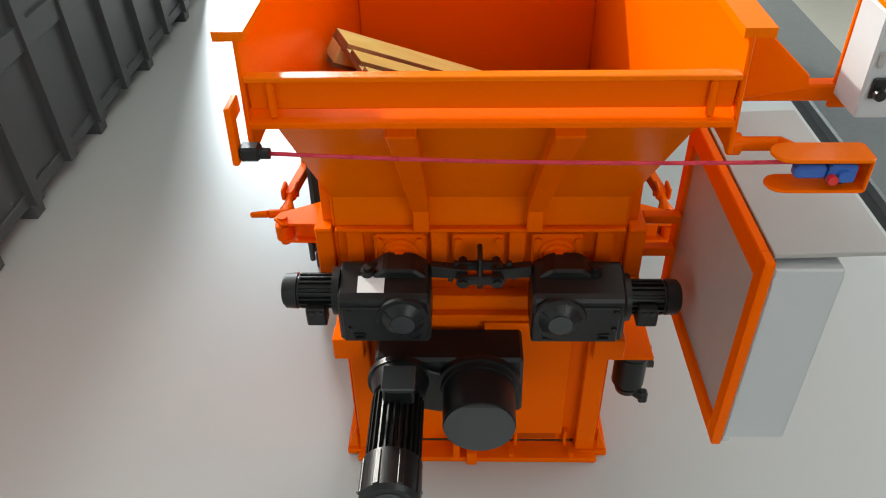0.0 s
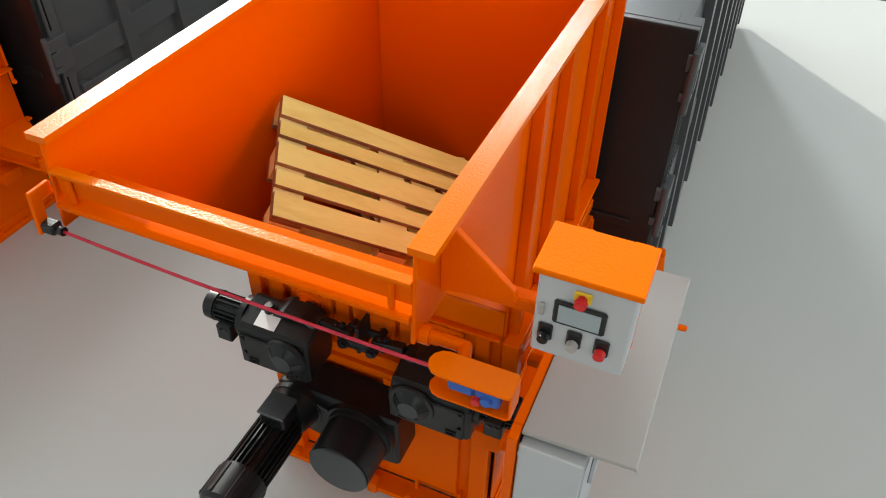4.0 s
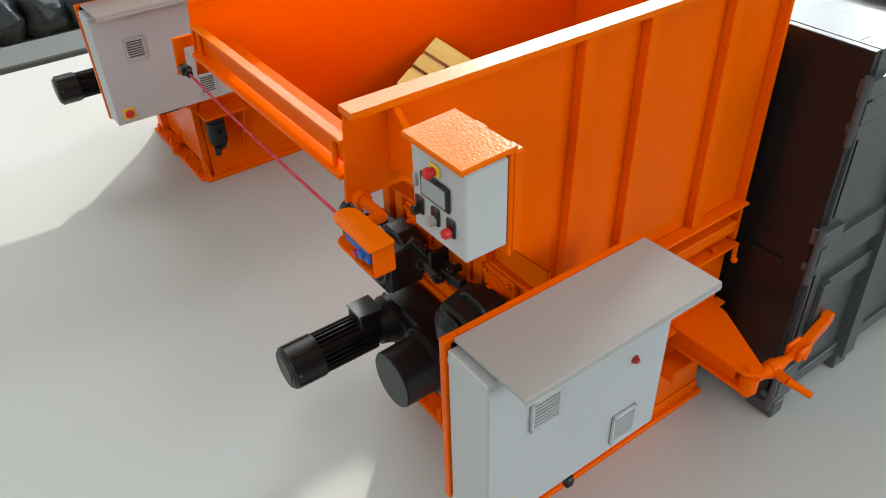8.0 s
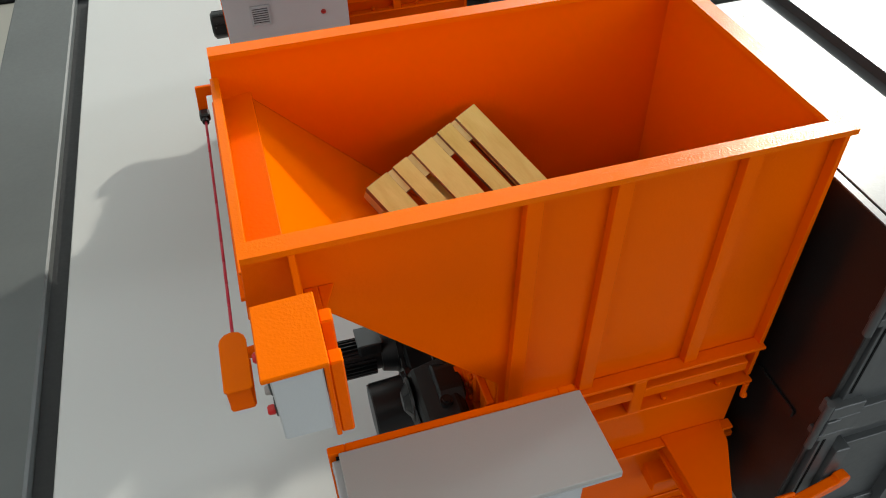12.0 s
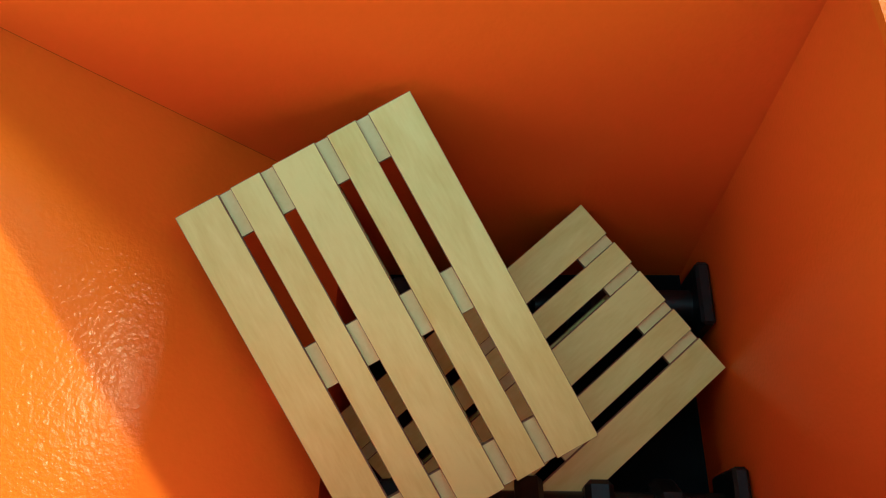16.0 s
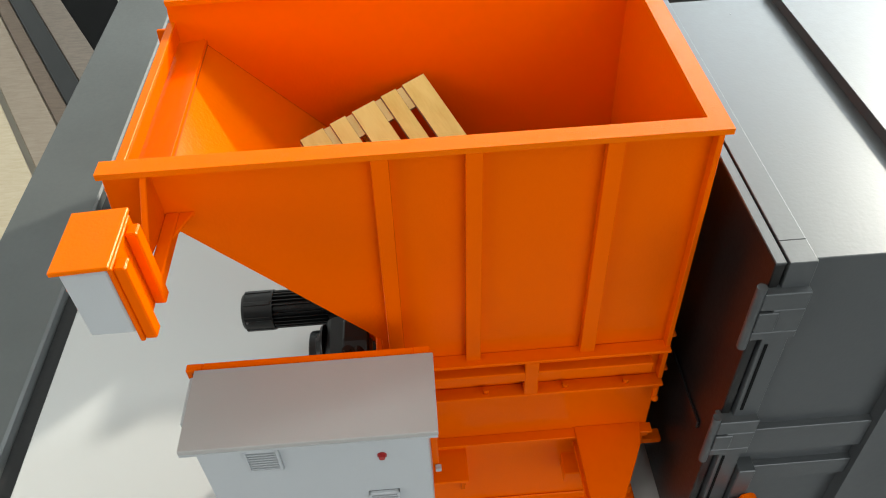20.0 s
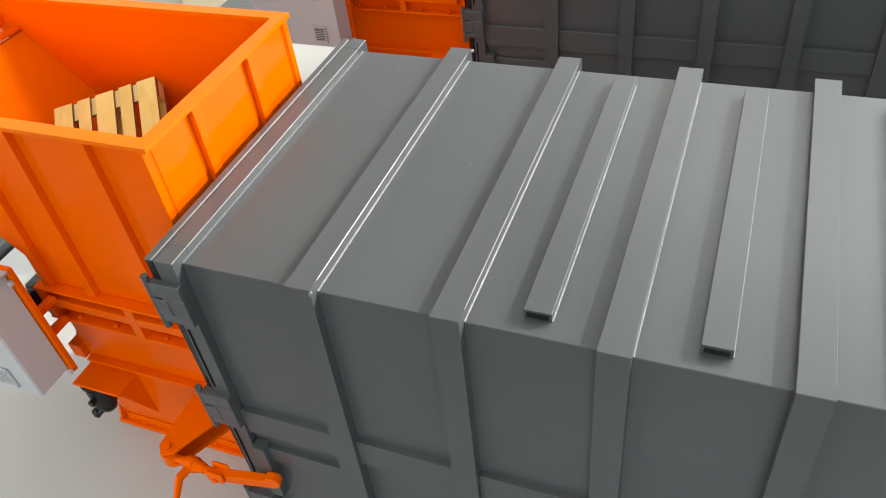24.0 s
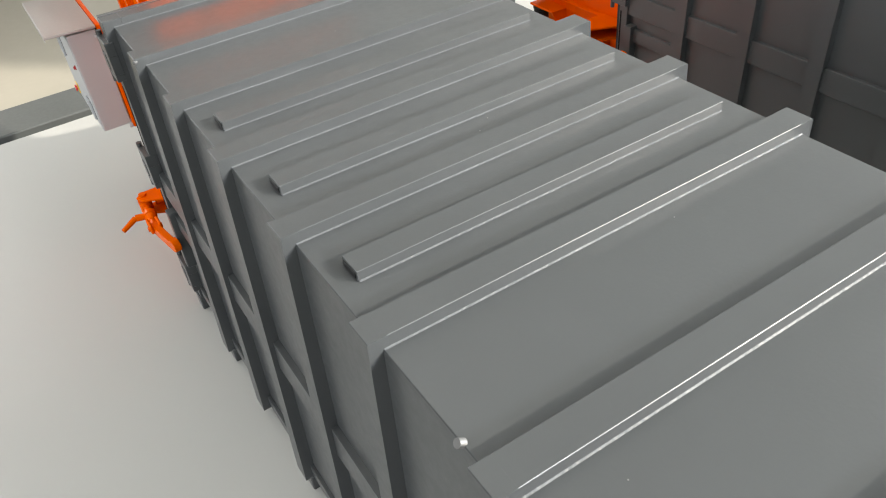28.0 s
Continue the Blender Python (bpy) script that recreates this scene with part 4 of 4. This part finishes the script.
# ---------------------------------------------------------------- pallets
def pallet(name_label):
    """A flat pallet, 1.2 x 0.8, its top deck at z = 0.144 and its corner at the origin."""
    p = thing("pallet", (0, 0, 0), name_label, "pallet", "wooden pallets in the hopper")
    y = 0.0
    widths = (0.145, 0.10, 0.145, 0.10, 0.145)
    gap = (0.8 - sum(widths)) / 4
    for w in widths:
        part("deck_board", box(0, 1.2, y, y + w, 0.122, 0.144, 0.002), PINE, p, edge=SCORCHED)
        y += w + gap
    for x in (0.0, 0.5275, 1.055):
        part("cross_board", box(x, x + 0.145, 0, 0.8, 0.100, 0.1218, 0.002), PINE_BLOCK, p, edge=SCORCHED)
        for yy, w in ((0.0, 0.1), (0.3275, 0.145), (0.70, 0.1)):
            part("block", box(x, x + 0.145, yy, yy + w, 0.0225, 0.0998, 0.003), PINE_BLOCK, p)
    for yy, w in ((0.0, 0.1), (0.3275, 0.145), (0.70, 0.1)):
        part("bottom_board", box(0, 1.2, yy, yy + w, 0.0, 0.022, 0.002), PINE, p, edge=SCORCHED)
    return p


def from_corners(a, along_y, along_x):
    """The pose that lays the pallet's top corner (0, 0) on a, its width towards along_y and its length towards along_x."""
    a, v, u = Vector(a), Vector(along_y), Vector(along_x)
    ey = (v - a).normalized()
    ex = (u - v)
    ex = (ex - ey * ex.dot(ey)).normalized()
    ez = ex.cross(ey)
    if ez.z < 0:
        ez = -ez
    m = Matrix((ex, ey, ez)).transposed().to_4x4()
    m.translation = (a - ez * 0.144) * K
    return m


def rotor(y, drop):
    r = thing("cutting_rotor", (1.8, y, 1.3), "black rotor shaft with square end plate and cutter arms", "rotor", "rotors in the cutting chamber")
    part("end_plate", moved(box(2.375, 2.43, -0.13, 0.13, -0.13, 0.13, 0.012), Matrix.Translation((0, y, 1.51 - drop)) @ Matrix.Rotation(radians(4), 4, "X")), BLACK, r)
    part("shaft", tube((1.06, y, 1.49 - drop), (2.376, y, 1.49 - drop), 0.062), BLACK, r)
    for k in range(5):
        x = 1.22 + k * 0.24
        part("cutter", moved(joined(tube((x, 0, 0), (x, -0.20, 0.03), 0.06, 0.03, 14), tube((x, -0.20, 0.03), (x, -0.235, 0.035), 0.04, 0.04, 12), box(x - 0.05, x + 0.05, -0.09, 0.09, -0.09, 0.09, 0.02)), Matrix.Translation((0, y, 1.49 - drop)) @ Matrix.Rotation(radians(30 * k), 4, "X")), BLACK, r)
    return r


machine = shredder()
THINGS = [machine, geared_motor(1), geared_motor(-1), arm_coupling(), main_drive(), pump(), control_cabinet(), control_box(), rope_switch(), rope_anchor(), rope(), turnbuckle(1), turnbuckle(-1), container(), rotor(-0.40, 0.0), rotor(0.41, 0.07)]
# the second unit beside it
for ob in THINGS:
    beside = Vector((-0.085, 4.91 if ob.name.startswith("container") else 4.84, 0)) * K
    copy_thing(ob, Matrix.Translation(beside) @ Matrix.Translation(ob.location))

# pallets: corner at the low front end, the width up along the far wall
first = pallet("pale new wooden pallet leaning in the hopper, uppermost")
second = copy_thing(first, pose(0, 0, 0))
tagged(second, "pale wooden pallet lying deeper in the hopper, half hidden")
first.matrix_world = from_corners((0.616, 0.275, 2.352), (1.317, 0.643, 2.486), (1.906, -0.262, 1.932))
second.matrix_world = from_corners((1.910, 0.645, 1.820), (2.443, 0.087, 1.564), (1.547, -0.692, 1.396))

# ---------------------------------------------------------------- things on the room floor beyond the table
TAN = wood("tan_board", (0.34, 0.27, 0.20), (0.24, 0.18, 0.13), (1.0, 8.0, 1.0))
BROWN = wood("brown_plank", (0.17, 0.12, 0.085), (0.09, 0.065, 0.045), (1.0, 8.0, 1.0))
PALEWOOD = wood("pale_wood", (0.62, 0.48, 0.30), (0.45, 0.33, 0.19), (6.0, 1.0, 6.0))
CREAM = wood("cream_board", (0.60, 0.50, 0.35), (0.50, 0.39, 0.24), (1.0, 6.0, 1.0))
UMBER = wood("umber_board", (0.24, 0.19, 0.15), (0.14, 0.11, 0.085), (1.0, 8.0, 1.0))
BEIGE = paint("beige_card", (0.50, 0.42, 0.33), 0.7, bump=0.1, fine=150, patchy=4)
for a, b, high, mat, lab in ((-4.2, -1.22, 0.20, CREAM, "cream coloured wooden board lying on the floor"), (-1.05, -0.10, 0.25, TAN, "tan wooden board lying on the floor"),
                             (-0.08, 0.38, 0.30, BROWN, "dark brown wooden board lying on the floor"), (0.40, 1.02, 0.34, BLACK, "black board lying on the floor"),
                             (1.04, 1.92, 0.25, UMBER, "grey-brown wooden board lying on the floor"), (1.94, 3.60, 0.16, SHADE_AND_MAT_BLACK, "dull black board lying on the floor")):
    bd = moved(box(a, b, 11.4, 29.4, 0, high, 0.03), Matrix.Rotation(radians(29.5), 4, "Z"))
    solid("floor_board", moved(bd, Matrix.Translation((0, 0, -7.8))), mat, lab, "board", group="boards on the floor")
solid("floor_mat", box(0.95, 4.6, 27.5, 31.0, -7.8, -7.6, 0.05), BEIGE, "beige mat on the floor", "mat")
solid("wooden_slat", box(0.35, 0.8, 26.5, 32.0, -7.8, -7.4, 0.03), PALEWOOD, "pale wooden slat lying on the floor", "slat")
solid("black_mat", box(-8.5, 0.2, 26.5, 34.0, -7.8, -7.7, 0.05), SHADE_AND_MAT_BLACK, "dull black mat on the floor", "mat")
for k in range(9):
    bm = bmesh.new()
    bmesh.ops.create_icosphere(bm, subdivisions=3, radius=1.2)
    for v in bm.verts:
        v.co *= 1 + 0.35 * noise.noise(v.co * 1.3 + Vector((k * 3.1, 0, 0)))
        v.co.z *= 0.8
    for f in bm.faces:
        f.smooth = True
    low = min(v.co.z for v in bm.verts)
    solid("bag", moved(bm, Matrix.Translation((2.0 + (k % 3) * 1.7, 32.3 + (k // 3) * 1.6, -7.8 - low))), BLACKGLOSS, "shiny black crumpled bag on the floor", "bag", group="bags on the floor")
